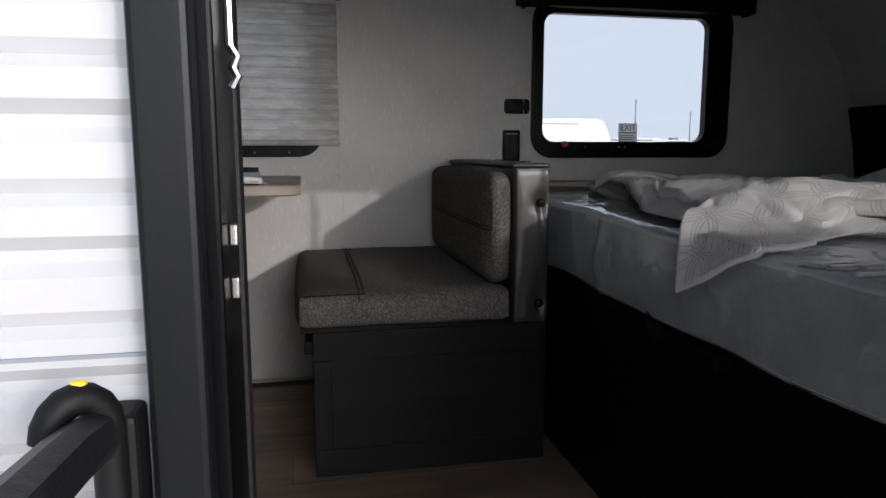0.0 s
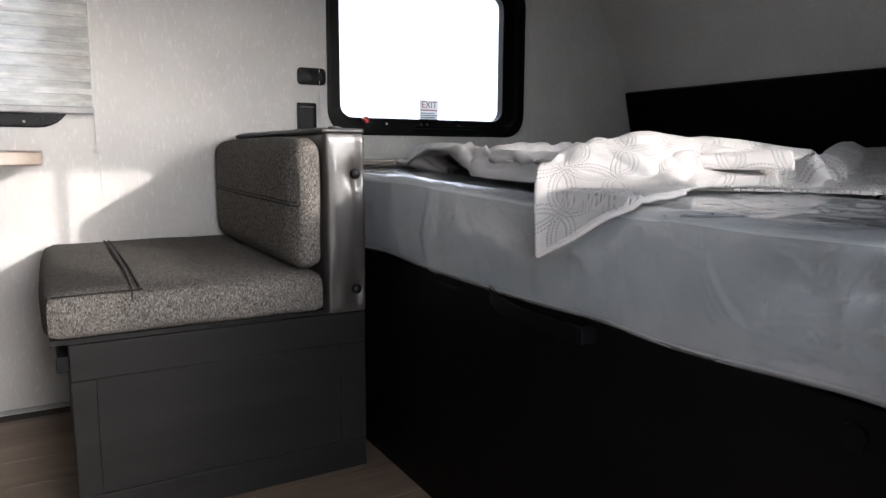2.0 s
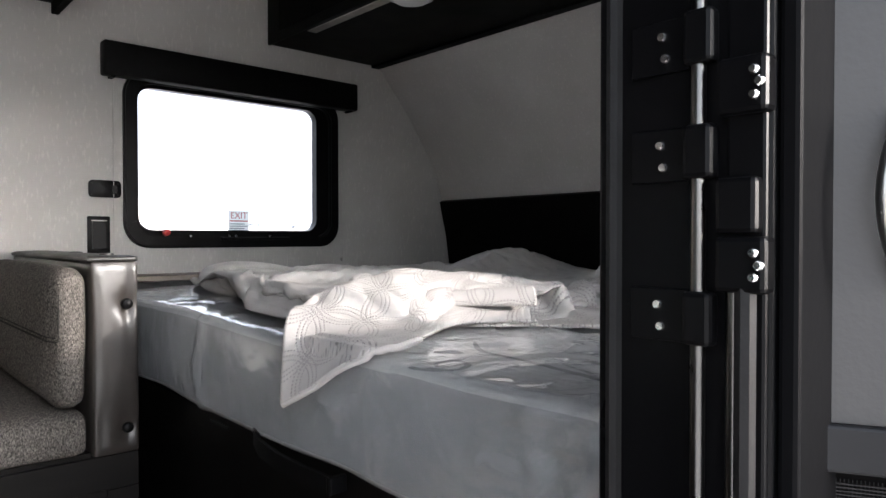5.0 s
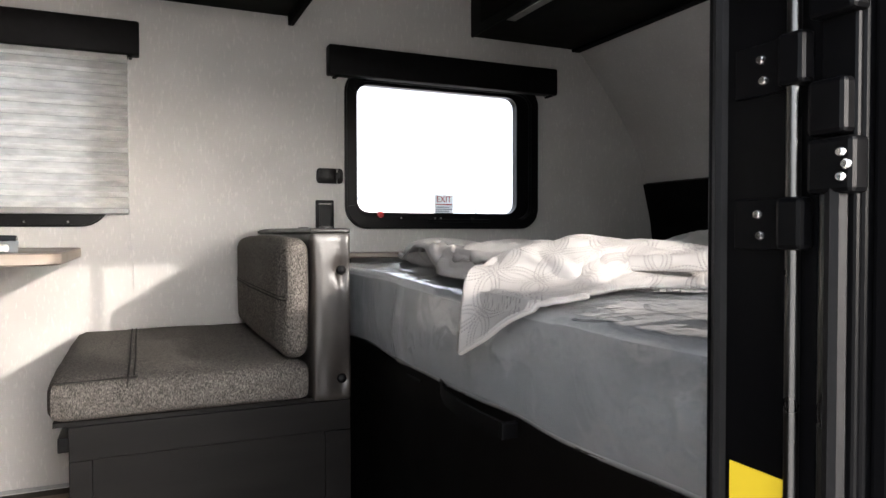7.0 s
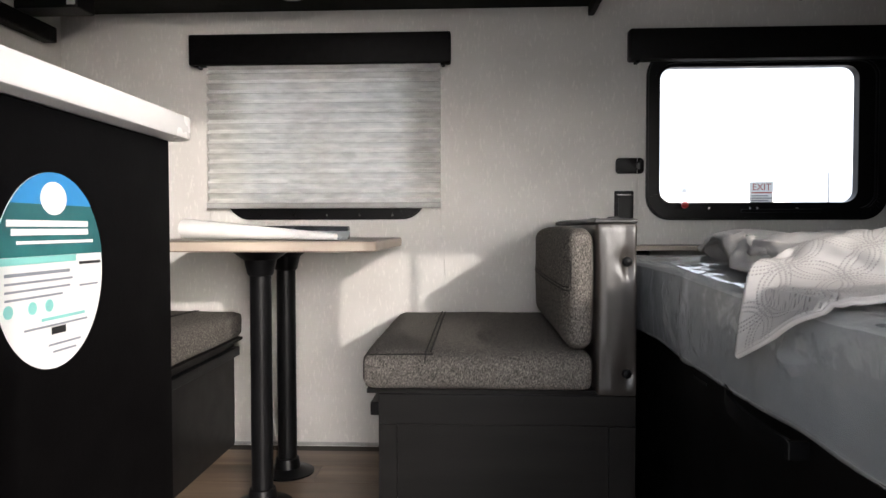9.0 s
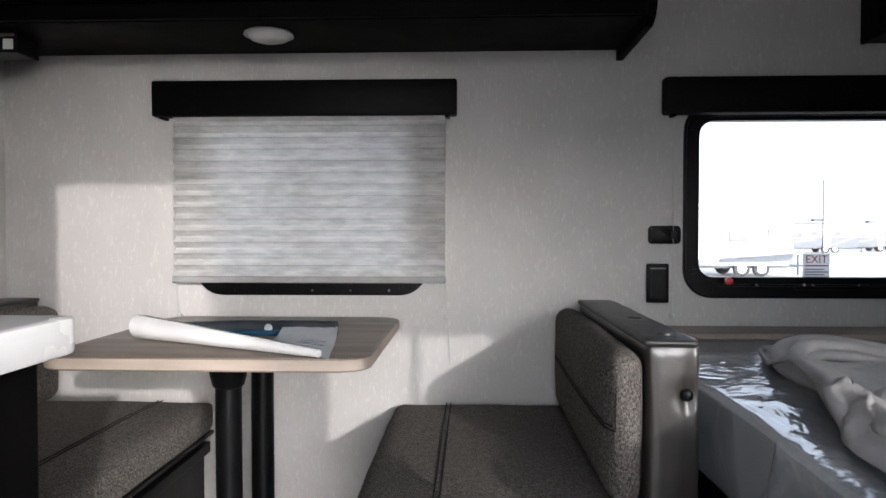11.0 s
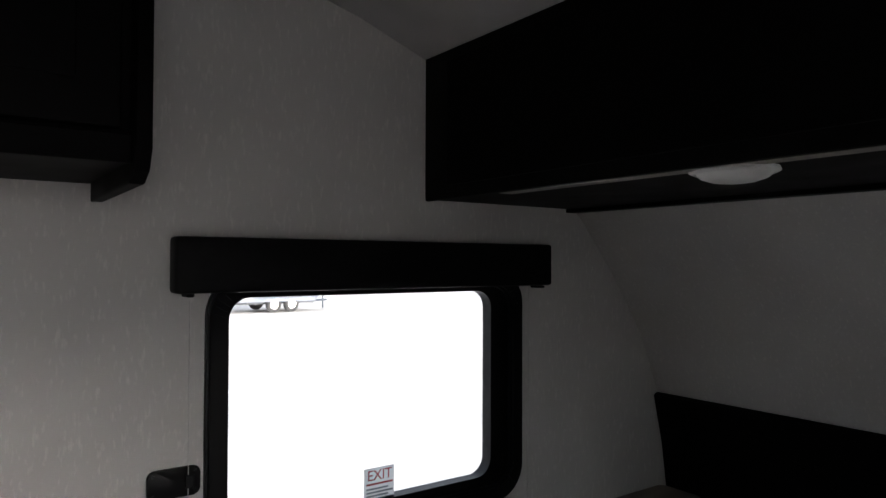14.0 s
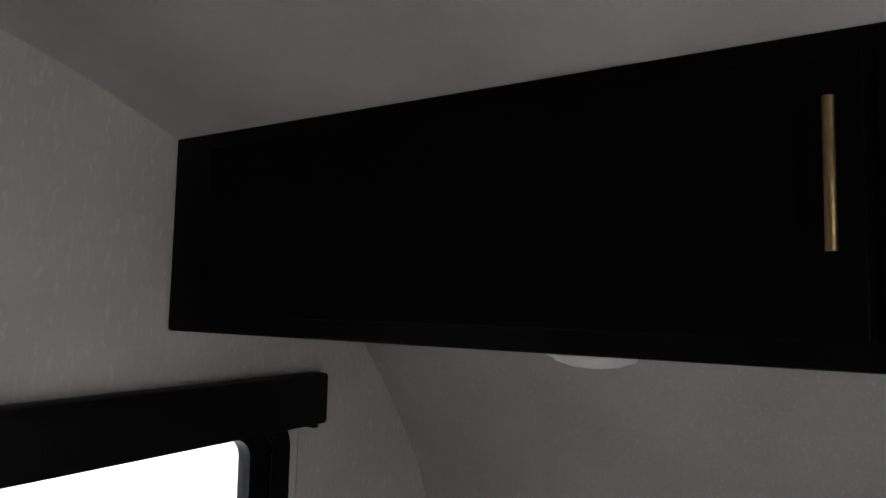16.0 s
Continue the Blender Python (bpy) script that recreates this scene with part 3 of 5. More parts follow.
def window(name, opening, reveal, y_in, y_out, label, mullion=None, grow=0.03, bars=True):
    """A black rounded window frame with panes, set in a wall from y_in to y_out."""
    x0, x1, z0, z1 = opening
    ob = thing(name, ((x0 + x1) / 2, (y_in + y_out) / 2, z0), label, "window", kind="structure")
    s = 1 if y_out > y_in else -1
    bm = ring_frame(rounded(x0 - grow, x1 + grow, z0 - grow, z1 + grow, 0.085), rounded(x0 + 0.012, x1 - 0.012, z0 + 0.012, z1 - 0.012, 0.055), y_in - s * 0.016, y_in + s * 0.001)
    bmesh.ops.bevel(bm, geom=[e for e in bm.edges if all(abs(v.co.y - (y_in - s * 0.016)) < 1e-5 for v in e.verts)], offset=0.006, segments=2, affect="EDGES")
    part("window_frame", bm, BLACK, ob, smooth=True)
    l, r, b, t = reveal
    part("sash", ring_frame(rounded(x0 + 0.002, x1 - 0.002, z0 + 0.002, z1 - 0.002, 0.06), rounded(x0 + l, x1 - r, z0 + b, z1 - t, 0.045), y_in + s * 0.012, y_out - s * 0.004), BLACK, ob, smooth=True)
    pane = part("pane", box(x0 + 0.01, x1 - 0.01, y_in + s * 0.030, y_in + s * 0.033, z0 + 0.01, z1 - 0.01), GLASS, ob, "clear glass")
    pane.visible_shadow = False
    if mullion:
        part("mullion", box(mullion - 0.012, mullion + 0.012, y_in + s * 0.022, y_in + s * 0.028, z0 + 0.004, z1 - 0.004), BLACK, ob)
    return ob


w1 = window("window_1", WIN_BED, (0.022, 0.060, 0.032, 0.022), Y1, Y1 + 0.05, "black-framed emergency exit window with rounded corners")
w2 = window("window_2", WIN_TABLE, (0.03, 0.03, 0.03, 0.03), Y1, Y1 + 0.05, "black-framed sliding window behind a drawn blind", mullion=-0.15)
window("window_3", WIN_SIDE, (0.02, 0.02, 0.02, 0.02), Y0, Y0 - 0.05, "black-framed window over the bed beside the door", mullion=1.272)
part("latch", lathe([(0.004, -0.02), (0.011, -0.018), (0.012, -0.006), (0.006, 0.0)], (1.135, Y1 - 0.014, 0.868), "y", 14), RED, w1, "red release knob", True)
part("latch_bar", box(1.33, 1.60, Y1 - 0.024, Y1 - 0.013, 0.842, 0.853, 0.003), BLACK, w1)
for sx in (1.22, 1.36, 1.385, 1.52):
    part("screw", lathe([(0.004, -0.003), (0.0045, -0.001), (0.0045, 0.0)], (sx, Y1 - 0.0162, 0.856), "y", 10), CHROME, w1)

for sx in (-0.365, -0.243, -0.124, -0.006, 0.112):
    part("screw", lathe([(0.003, -0.003), (0.0036, -0.001), (0.0036, 0.0)], (sx, Y1 - 0.0162, 0.836), "y", 10), PIN, w2)

# notice on the exit window's glass
notice = thing("exit_notice", (1.417, Y1 + 0.027, 0.88), "white printed notice with red EXIT on the window glass", "sticker")
part("backing", box(1.377, 1.456, Y1 + 0.0255, Y1 + 0.0285, 0.868, 0.949), NOTICE, notice)
words("EXIT", 0.034, (1.417, Y1 + 0.0250, 0.931), (90, 0, 0), REDINK, "lettering", notice, 0.95)
for k, zz in enumerate((0.910, 0.899, 0.891, 0.883, 0.875)):
    part("text_line", box(1.382, 1.452 - 0.012 * (k % 2), Y1 + 0.0250, Y1 + 0.0256, zz, zz + 0.004), REDINK if k == 0 else GREYINK, notice)


def valance(x0, x1, label):
    ob = thing("window_valance", ((x0 + x1) / 2, Y1, 1.36), label, "valance", "black window valances")
    bm = box(x0, x1, Y1 - 0.052, Y1 - 0.001, 1.366, 1.474, 0.007)
    part("cover", bm, VALANCE, ob, smooth=True)
    for xe in (x0 + 0.022, x1 - 0.036):
        part("end_cap", box(xe, xe + 0.014, Y1 - 0.046, Y1 - 0.004, 1.359, 1.3655, 0.002), VALANCE, ob)
    return ob


valance(-0.608, 0.321, "black padded vinyl valance above the blind")
valance(0.937, 1.899, "black padded vinyl valance above the exit window")


def blind():
    """A drawn pleated shade with its rail and side cords."""
    ob = thing("pleated_blind", (-0.13, Y1 - 0.03, 0.86), "pale grey pleated blind drawn over the window", "blind")
    bm = bmesh.new()
    n, x0, x1, ztop, zlow = 14, -0.548, 0.284, 1.372, 0.878
    rows = []
    for i in range(2 * n + 1):
        z = ztop + (zlow - ztop) * i / (2 * n)
        y = Y1 - 0.030 + (0.011 if i % 2 else -0.011)
        rows.append([bm.verts.new((x0 + (x1 - x0) * k / 24, y + 0.0016 * noise.noise((k * 0.8, i * 0.9, 0)), z + 0.0012 * noise.noise((k * 0.5, i * 1.3, 4)))) for k in range(25)])
    for a, b in zip(rows, rows[1:]):
        for k in range(24):
            bm.faces.new((a[k], a[k + 1], b[k + 1], b[k]))
    part("pleats", bm, BLIND, ob)
    seams = bmesh.new()
    for i in range(1, 2 * n, 2):
        z = ztop + (zlow - ztop) * (i - 1) / (2 * n)
        box(x0 + 0.001, x1 - 0.001, Y1 - 0.0428, Y1 - 0.0412, z - 0.00045, z + 0.00045, bm=seams)
    part("pleat_seam", seams, RAIL, ob, "thin glued seams of the pleats")
    part("bottom_rail", box(x0 - 0.003, x1 + 0.003, Y1 - 0.045, Y1 - 0.018, 0.860, 0.880, 0.004), RAIL, ob)
    for xc in (x0 + 0.004, x1 + 0.004):
        part("cord", rod([(xc, Y1 - 0.03, 1.366), (xc, Y1 - 0.03, 0.88), (xc, Y1 - 0.008, 0.76)], 0.0011, 6), CORD, ob)
        part("cord_anchor", lathe([(0.004, -0.012), (0.0085, -0.010), (0.0085, -0.003), (0.005, 0.0)], (xc, Y1 - 0.001, 0.754), "y", 14), CORD, ob, smooth=True)
    part("cord_tail", rod([(x1 + 0.004, Y1 - 0.011, 0.75), (x1 + 0.013, Y1 - 0.008, 0.70), (x1 + 0.012, Y1 - 0.006, 0.66), (x1 + 0.014, Y1 - 0.006, 0.61)], 0.0010, 6), CORD, ob)


blind()
raised = thing("raised_blind_cords", (1.41, Y1 - 0.01, 0.755), "thin cords of a raised blind with metal anchors", "blind cord")
for xc in (0.974, 1.851):
    part("cord", rod([(xc, Y1 - 0.012, 1.366), (xc, Y1 - 0.008, 0.765)], 0.0011, 6), CORD, raised)
    part("cord_anchor", lathe([(0.004, -0.012), (0.0085, -0.010), (0.0085, -0.003), (0.005, 0.0)], (xc, Y1 - 0.001, 0.761), "y", 14), CORD, raised, smooth=True)

# plates on the wall
plate = thing("wall_outlet", (0.929, Y1, 0.80), "black plastic wall outlet plate", "outlet")
part("plate", slab(rounded(0.896, 0.963, 0.800, 0.919, 0.004, 3), "y", Y1 - 0.007, Y1 - 0.0005, bevel=0.0015), BLACK, plate, smooth=True)
part("socket", slab(rounded(0.909, 0.950, 0.815, 0.899, 0.003, 3), "y", Y1 - 0.0105, Y1 - 0.0075), BLACK, plate)
part("cover_lip", box(0.906, 0.953, Y1 - 0.012, Y1 - 0.0075, 0.903, 0.907, 0.001), PIN, plate)
switch = thing("wall_switch", (0.948, Y1, 0.98), "small black rounded switch plate with one rocker", "switch")
part("plate", slab(rounded(0.900, 0.997, 0.979, 1.034, 0.012, 5), "y", Y1 - 0.010, Y1 - 0.0005, bevel=0.003), BLACK, switch, smooth=True)
part("rocker", box(0.968, 0.984, Y1 - 0.0135, Y1 - 0.0102, 0.993, 1.019, 0.002), ALU, switch)
for sx, sz in ((0.910, 0.988), (0.910, 1.025), (0.988, 0.988), (0.988, 1.025)):
    part("screw", lathe([(0.003, -0.0015), (0.003, 0.0)], (sx, Y1 - 0.0102, sz), "y", 8), ALU, switch)


# ---- overhead cabinets ----
def puck(x, y, z, label):
    ob = thing("ceiling_light", (x, y, z), label, "light", "round puck lights")
    part("rim", lathe([(0.066, 0.0), (0.068, -0.006), (0.060, -0.010), (0.056, -0.008)], (x, y, z - 0.0005), "z", 32), WHITE, ob, smooth=True)
    part("lens", lathe([(0.057, -0.0085), (0.050, -0.016), (0.032, -0.022), (0.012, -0.0245)], (x, y, z - 0.0005), "z", 32), DIFFUSER, ob, smooth=True)


def bar_pull(name, a, b, out, parent, mat=BRASS):
    a, b, out = Vector(a), Vector(b), Vector(out)
    w = (b - a).normalized()
    pull = part(name, rod([a + out, b + out], 0.0058, 12), mat, parent, "brass bar handle", True)
    for p in (a + w * 0.022, b - w * 0.022):
        part("post", rod([p, p + out], 0.004, 8), mat, pull)


uc = thing("overhead_cabinet", (-0.14, 2.38, 1.555), "black overhead cabinet on the wall above the dinette", "cabinet")
part("body", slab([(Y1 - 0.001, 1.565), (2.245, 1.565), (2.225, 1.585), (2.222, 2.042), (Y1 - 0.001, 2.042)], "x", -1.095, 0.80), DARK, uc)
end = [(Y1 - 0.001, 1.533), (2.235, 1.535), (2.205, 1.55), (2.190, 1.58), (2.190, 2.043), (Y1 - 0.001, 2.043)]
part("end_panel", slab(end, "x", 0.801, 0.823, bevel=0.003), DARK, uc)
part("rail", box(-1.09, 0.80, 2.203, 2.2215, 1.560, 1.600, 0.003), DARK, uc)
for xa, xb in ((-0.98, -0.12), (-0.10, 0.785)):
    leaf = part("door", box(xa, xb, 2.200, 2.2212, 1.606, 1.985, 0.003), DARK, uc)
    part("panel", box(xa + 0.055, xb - 0.055, 2.1965, 2.1995, 1.665, 1.93, 0.002), DARK, leaf)
    cx = (xa + xb) / 2 + 0.045
    bar_pull("handle", (cx - 0.074, 2.2, 1.635), (cx + 0.074, 2.2, 1.635), (0, -0.026, 0), leaf)
puck(-0.198, 2.36, 1.565, "round white puck light under the cabinet over the table")
unit = thing("control_unit", (-1.0, 2.36, 1.50), "small black control box with a pale label under the cabinet", "control box")
part("housing", box(-1.09, -0.875, 2.30, 2.40, 1.505, 1.563, 0.004), BLACK, unit)
part("label", box(-0.912, -0.884, 2.2985, 2.2998, 1.513, 1.541), PAPER, unit)
part("trim_plate", box(-1.085, -0.88, 2.2970, 2.2995, 1.5475, 1.556), PEWTER, unit)

fc = thing("front_cabinet", (1.75, 1.5, 1.57), "black overhead cabinet across the front above the bed", "cabinet")
front = [(1.535, 1.577), (2.035, 1.577), (1.87, 1.702), (1.69, 1.817), (1.535, 1.902)]
part("body", slab(front, "y", Y0 + 0.002, Y1 - 0.002), DARK, fc)
part("face", box(1.521, 1.5348, Y0 + 0.002, Y1 - 0.002, 1.572, 1.916, 0.005), DARK, fc, smooth=True)
part("trim_strip", box(1.545, 1.58, Y0 + 0.02, Y1 - 0.25, 1.5735, 1.5768, 0.001), PEWTER, fc)
part("back_batten", box(2.0, 2.04, Y0 + 0.002, Y1 - 0.002, 1.566, 1.5768, 0.002), DARK, fc)
for ya, yb, yh in ((1.515, 2.47, 1.545), (0.52, 1.505, 1.455)):
    leaf = part("door", box(1.5145, 1.5208, ya, yb, 1.602, 1.888, 0.002), DARK, fc)
    bar_pull("handle", (1.5145, yh, 1.688), (1.5145, yh, 1.838), (-0.026, 0, 0), leaf)
puck(1.60, 1.815, 1.577, "round white puck light under the front cabinet")


# ---- dinette ----
def seam_rod(points, r=0.002):
    return rod(points, r, 6)


def bench(mirror, label):
    """A bench with storage box, cushions and padded back panel; drawn for the bed side and mirrored about the table."""
    ob = thing("dinette_bench", (0.5, 2.15, 0), label, "bench", "dinette benches")
    yf = 1.770
    base = part("base", box(0.172, 0.787, yf + 0.012, Y1 - 0.002, 0.002, 0.384), CHARCOAL, ob)
    part("top_rail", box(0.170, 0.789, yf, yf + 0.0118, 0.312, 0.386, 0.002), CHARCOAL, base)
    part("bottom_rail", box(0.170, 0.789, yf, yf + 0.0118, 0.001, 0.072, 0.002), CHARCOAL, base)
    part("stile", box(0.170, 0.215, yf + 0.0005, yf + 0.0118, 0.0725, 0.3115, 0.0015), CHARCOAL, base)
    part("stile", box(0.725, 0.789, yf + 0.0005, yf + 0.0118, 0.0725, 0.3115, 0.0015), CHARCOAL, base)
    part("panel", box(0.2155, 0.7245, yf + 0.0045, yf + 0.0118, 0.0725, 0.3115), CHARCOAL, base)
    part("seat_board", box(0.140, 0.70, yf + 0.01, Y1 - 0.002, 0.386, 0.396), CHARCOAL, ob)
    part("slide_rail", box(0.148, 0.1705, yf + 0.014, Y1 - 0.01, 0.330, 0.362, 0.002), BLACK, ob)
    seat = part("seat_cushion", cushion(0.132, 0.686, 1.745, Y1 - 0.004, 0.397, 0.492, 0.028, 0.008), TWEED, ob, smooth=True)
    part("seam", seam_rod([(0.285, 1.744, 0.415), (0.285, 1.742, 0.470), (0.287, 1.756, 0.493), (0.290, 1.95, 0.4995), (0.290, 2.3, 0.4995), (0.290, Y1 - 0.03, 0.493)]), PIPING, seat)
    part("seam", seam_rod([(0.299, 1.757, 0.493), (0.302, 1.95, 0.4995), (0.302, 2.3, 0.4995), (0.302, Y1 - 0.03, 0.493)]), PIPING, seat)
    part("piping", seam_rod([(0.148, 1.752, 0.486), (0.285, 1.745, 0.489), (0.305, 1.745, 0.489)]), PIPING, seat)
    back = part("back_cushion", cushion(0.618, 0.690, 1.752, Y1 - 0.004, 0.497, 0.786, 0.034, 0.008), TWEED, ob, smooth=True)
    part("seam", seam_rod([(0.613, 2.5, 0.645), (0.6095, 2.2, 0.642), (0.6105, 1.9, 0.642), (0.616, 1.785, 0.64), (0.628, 1.762, 0.639), (0.645, 1.750, 0.639)]), PIPING, back)
    part("piping", seam_rod([(0.632, 1.757, 0.64), (0.632, 1.756, 0.70), (0.634, 1.757, 0.745), (0.640, 1.762, 0.762), (0.650, 1.771, 0.775)]), PIPING, back)
    part("seam", seam_rod([(0.613, 2.5, 0.652), (0.6095, 2.2, 0.650), (0.6105, 1.9, 0.650), (0.616, 1.785, 0.648), (0.628, 1.762, 0.647)], 0.0015), PIPING, back)
    bm = cushion(0.692, 0.789, 1.758, Y1 - 0.004, 0.388, 0.800, 0.010, 0.005, 26)
    for v in bm.verts:
        if v.co.y < 1.80:
            # the buttons pull the padding in, with slack creases running to them
            for zb in (0.442, 0.709):
                r = math.hypot(v.co.x - 0.764, v.co.z - zb)
                v.co.y += 0.011 * math.exp(-(r / 0.022) ** 2) + 0.0025 * math.exp(-((v.co.x - 0.764) / 0.010) ** 2 - ((v.co.z - zb) / 0.075) ** 2)
            v.co.y += 0.0022 * noise.noise((v.co.x * 40, 0, v.co.z * 11))
    arm = part("back_panel", bm, VINYL, ob, "padded grey vinyl", True)
    for zb in (0.442, 0.709):
        part("button", lathe([(0.004, -0.016), (0.010, -0.013), (0.012, -0.007), (0.011, 0.0)], (0.764, 1.766, zb), "y", 16), BLACK, arm, smooth=True)
    for yb in (1.835, 2.086):
        part("top_button", lathe([(0.016, 0.0), (0.015, 0.005), (0.010, 0.006), (0.004, 0.0065)], (0.745, yb, 0.8105), "z", 18), SHADEDVINYL, arm, smooth=True)
    part("top_cap", cushion(0.688, 0.7895, 1.764, Y1 - 0.006, 0.797, 0.811, 0.006, 0.003, 12), SHADEDVINYL, arm, "padded vinyl top, its colour darkened for shade", True)
    if mirror is not None:
        for o in (ob, *ob.children_recursive):
            if o.type == "MESH":
                for v in o.data.vertices:
                    v.co.x = 2 * mirror - v.co.x
                o.data.flip_normals()
        ob.location.x = 2 * mirror - ob.location.x
        for c in ob.children:
            c.matrix_parent_inverse = Matrix.Translation(ob.location).inverted()
    return ob


bench(None, "grey tweed dinette bench with a vinyl back panel beside the bed")
bench(-0.15, "grey tweed dinette bench against the partition")


def table():
    ob = thing("dinette_table", (-0.19, 2.2, 0), "wood-look dinette table on two black posts", "table")
    outline = rounded(-0.545, 0.150, 1.845, 2.535, 0.06, 8)
    part("tabletop", slab(outline, "z", 0.728, 0.7565, bevel=0.003), WOOD, ob, smooth=True)
    band = bmesh.new()
    n = len(outline)
    cx, cy = -0.1975, 2.19
    big = [(x + math.copysign(0.0015, x - cx), y + math.copysign(0.0015, y - cy)) for x, y in outline]
    v = [[band.verts.new((x, y, z)) for x, y in big] for z in (0.7315, 0.7532)]
    for k in range(n):
        band.faces.new((v[0][k], v[0][(k + 1) % n], v[1][(k + 1) % n], v[1][k]))
    part("edge_band", band, EDGE, ob, smooth=True)
    for y in (2.03, 2.29):
        leg = part("leg", lathe([(0.030, 0.004), (0.030, 0.70)], (-0.20, y, 0), "z", 28), BLACK, ob, smooth=True)
        part("flange", lathe([(0.085, 0.001), (0.085, 0.006), (0.06, 0.012), (0.042, 0.020), (0.036, 0.05), (0.0305, 0.052)], (-0.20, y, 0), "z", 28), BLACK, leg, smooth=True)
        part("socket", lathe([(0.0305, 0.655), (0.036, 0.66), (0.045, 0.70), (0.075, 0.722), (0.082, 0.7275)], (-0.20, y, 0), "z", 28), BLACK, leg, smooth=True)


table()


def rolled_print():
    """A half-unrolled glossy sheet lying on the table, its white back showing."""
    ob = thing("rolled_poster", (-0.18, 1.98, 0.757), "half-unrolled glossy poster with white back on the table", "poster")
    bm = bmesh.new()
    a, b = Vector((-0.45, 2.06)), Vector((0.05, 1.835))
    along = b - a
    side = Vector((-along.y, along.x)).normalized()
    if side.y < 0:
        side = -side
    rows = []
    for i in range(25):
        s = i / 24
        r = 0.026 * (1 - 0.8 * s) + 0.003
        row = []
        for k in range(15):
            w = math.radians(-165 + 345 * k / 14)
            p = a + along * s + side * (r * math.sin(w) + r)
            row.append(bm.verts.new((p.x, p.y, 0.7585 + r - r * math.cos(w) + 0.001)))
        rows.append(row)
    for p, q in zip(rows, rows[1:]):
        for k in range(14):
            bm.faces.new((p[k], p[k + 1], q[k + 1], q[k]))
    part("white_back", bm, PAPER, ob, smooth=True)
    bm = bmesh.new()
    rows = []
    for i in range(21):
        s = i / 20
        row = []
        for k in range(9):
            u = k / 8
            p = Vector((-0.12, 1.99)).lerp(Vector((0.075, 1.83)), s).lerp(Vector((-0.10, 2.13)).lerp(Vector((0.035, 2.14)), s), u)
            row.append(bm.verts.new((p.x, p.y, 0.7575 + 0.004 * s * (1 - s) + 0.022 * max(0, u - 0.6) ** 1.5 / 0.25 + 0.002 * noise.noise((s * 5, u * 5, 1)) + 0.0015)))
        rows.append(row)
    for p, q in zip(rows, rows[1:]):
        for k in range(8):
            bm.faces.new((p[k], p[k + 1], q[k + 1], q[k]))
    face = part("printed_face", bm, PALEPRINT, ob, "pale printed lower half", True)
    for u in (0.25, 0.45, 0.62):
        p, q = Vector((-0.12, 1.99)).lerp(Vector((-0.10, 2.13)), u), Vector((0.075, 1.83)).lerp(Vector((0.035, 2.14)), u)
        p, q = p.lerp(q, 0.45), p.lerp(q, 0.85)
        part("text_line", rod([(p.x, p.y, 0.7605), (q.x, q.y, 0.7605)], 0.0022, 6), GREYINK, face)
    part("blue_strip", rod([(-0.34, 2.126, 0.7665), (-0.2, 2.130, 0.7665), (-0.08, 2.130, 0.7665), (0.03, 2.130, 0.7665)], [0.006, 0.008, 0.008, 0.007], 12), BLUEPRINT, ob, "blue printed band", True)
    roll = [(-0.36, 2.145), (-0.2, 2.15), (-0.08, 2.15), (0.03, 2.15)]
    part("dark_roll", rod([(x, y, 0.776) for x, y in roll], [0.014, 0.021, 0.021, 0.019], 16), FILMBLACK, ob, "glossy dark printed edge curled up", True)
    part("round_mark", lathe([(0.010, 0.0), (0.010, -0.001), (0.004, -0.0015)], (-0.135, 2.1275, 0.779), "y", 20), PALEPRINT, ob)


rolled_print()

# ---- bed ----
bed = thing("bed_base", (1.65, 1.4, 0), "black panelled bed platform with a pull strap", "bed")
BX = 0.846
part("side_panel", box(BX, BX + 0.018, Y0 + 0.003, Y1 - 0.003, 0.001, 0.512, 0.002), BEDBOARD, bed)
part("deck", box(BX + 0.019, 2.40, Y0 + 0.003, Y1 - 0.003, 0.494, 0.511), BEDBOARD, bed)
for yy in (Y0 + 0.004, Y1 - 0.022):
    part("cleat", box(BX + 0.019, 2.38, yy, yy + 0.018, 0.001, 0.493), BEDBOARD, bed)
pull = [(BX - 0.004, 1.31, 0.520), (BX - 0.018, 1.30, 0.510), (BX - 0.026, 1.265, 0.499), (BX - 0.028, 1.20, 0.493), (BX - 0.028, 1.12, 0.492), (BX - 0.026, 1.050, 0.493)]
bm = bmesh.new()
rows = []
for p in pull:
    rows.append([bm.verts.new((p[0] + dx, p[1], p[2] + dz)) for dx, dz in ((-0.003, -0.014), (-0.003, 0.014), (0.003, 0.014), (0.003, -0.014))])
for p, q in zip(rows, rows[1:]):
    for k in range(4):
        bm.faces.new((p[k], p[(k + 1) % 4], q[(k + 1) % 4], q[k]))
bm.faces.new(rows[0])
bm.faces.new(rows[-1])
strap = part("pull_strap", bm, BLACK, bed, "curved black pull handle", True)
part("strap_end", box(BX - 0.030, BX - 0.001, 1.045, 1.057, 0.481, 0.506, 0.002), BLACK, strap)
part("lock", lathe([(0.006, -0.006), (0.014, -0.005), (0.015, 0.0)], (BX - 0.0005, 0.67, 0.478), "x", 18), BLACK, bed, smooth=True)
part("hinge_plate", box(BX - 0.003, BX - 0.0005, 1.44, 1.52, 0.488, 0.494), ALU, bed)

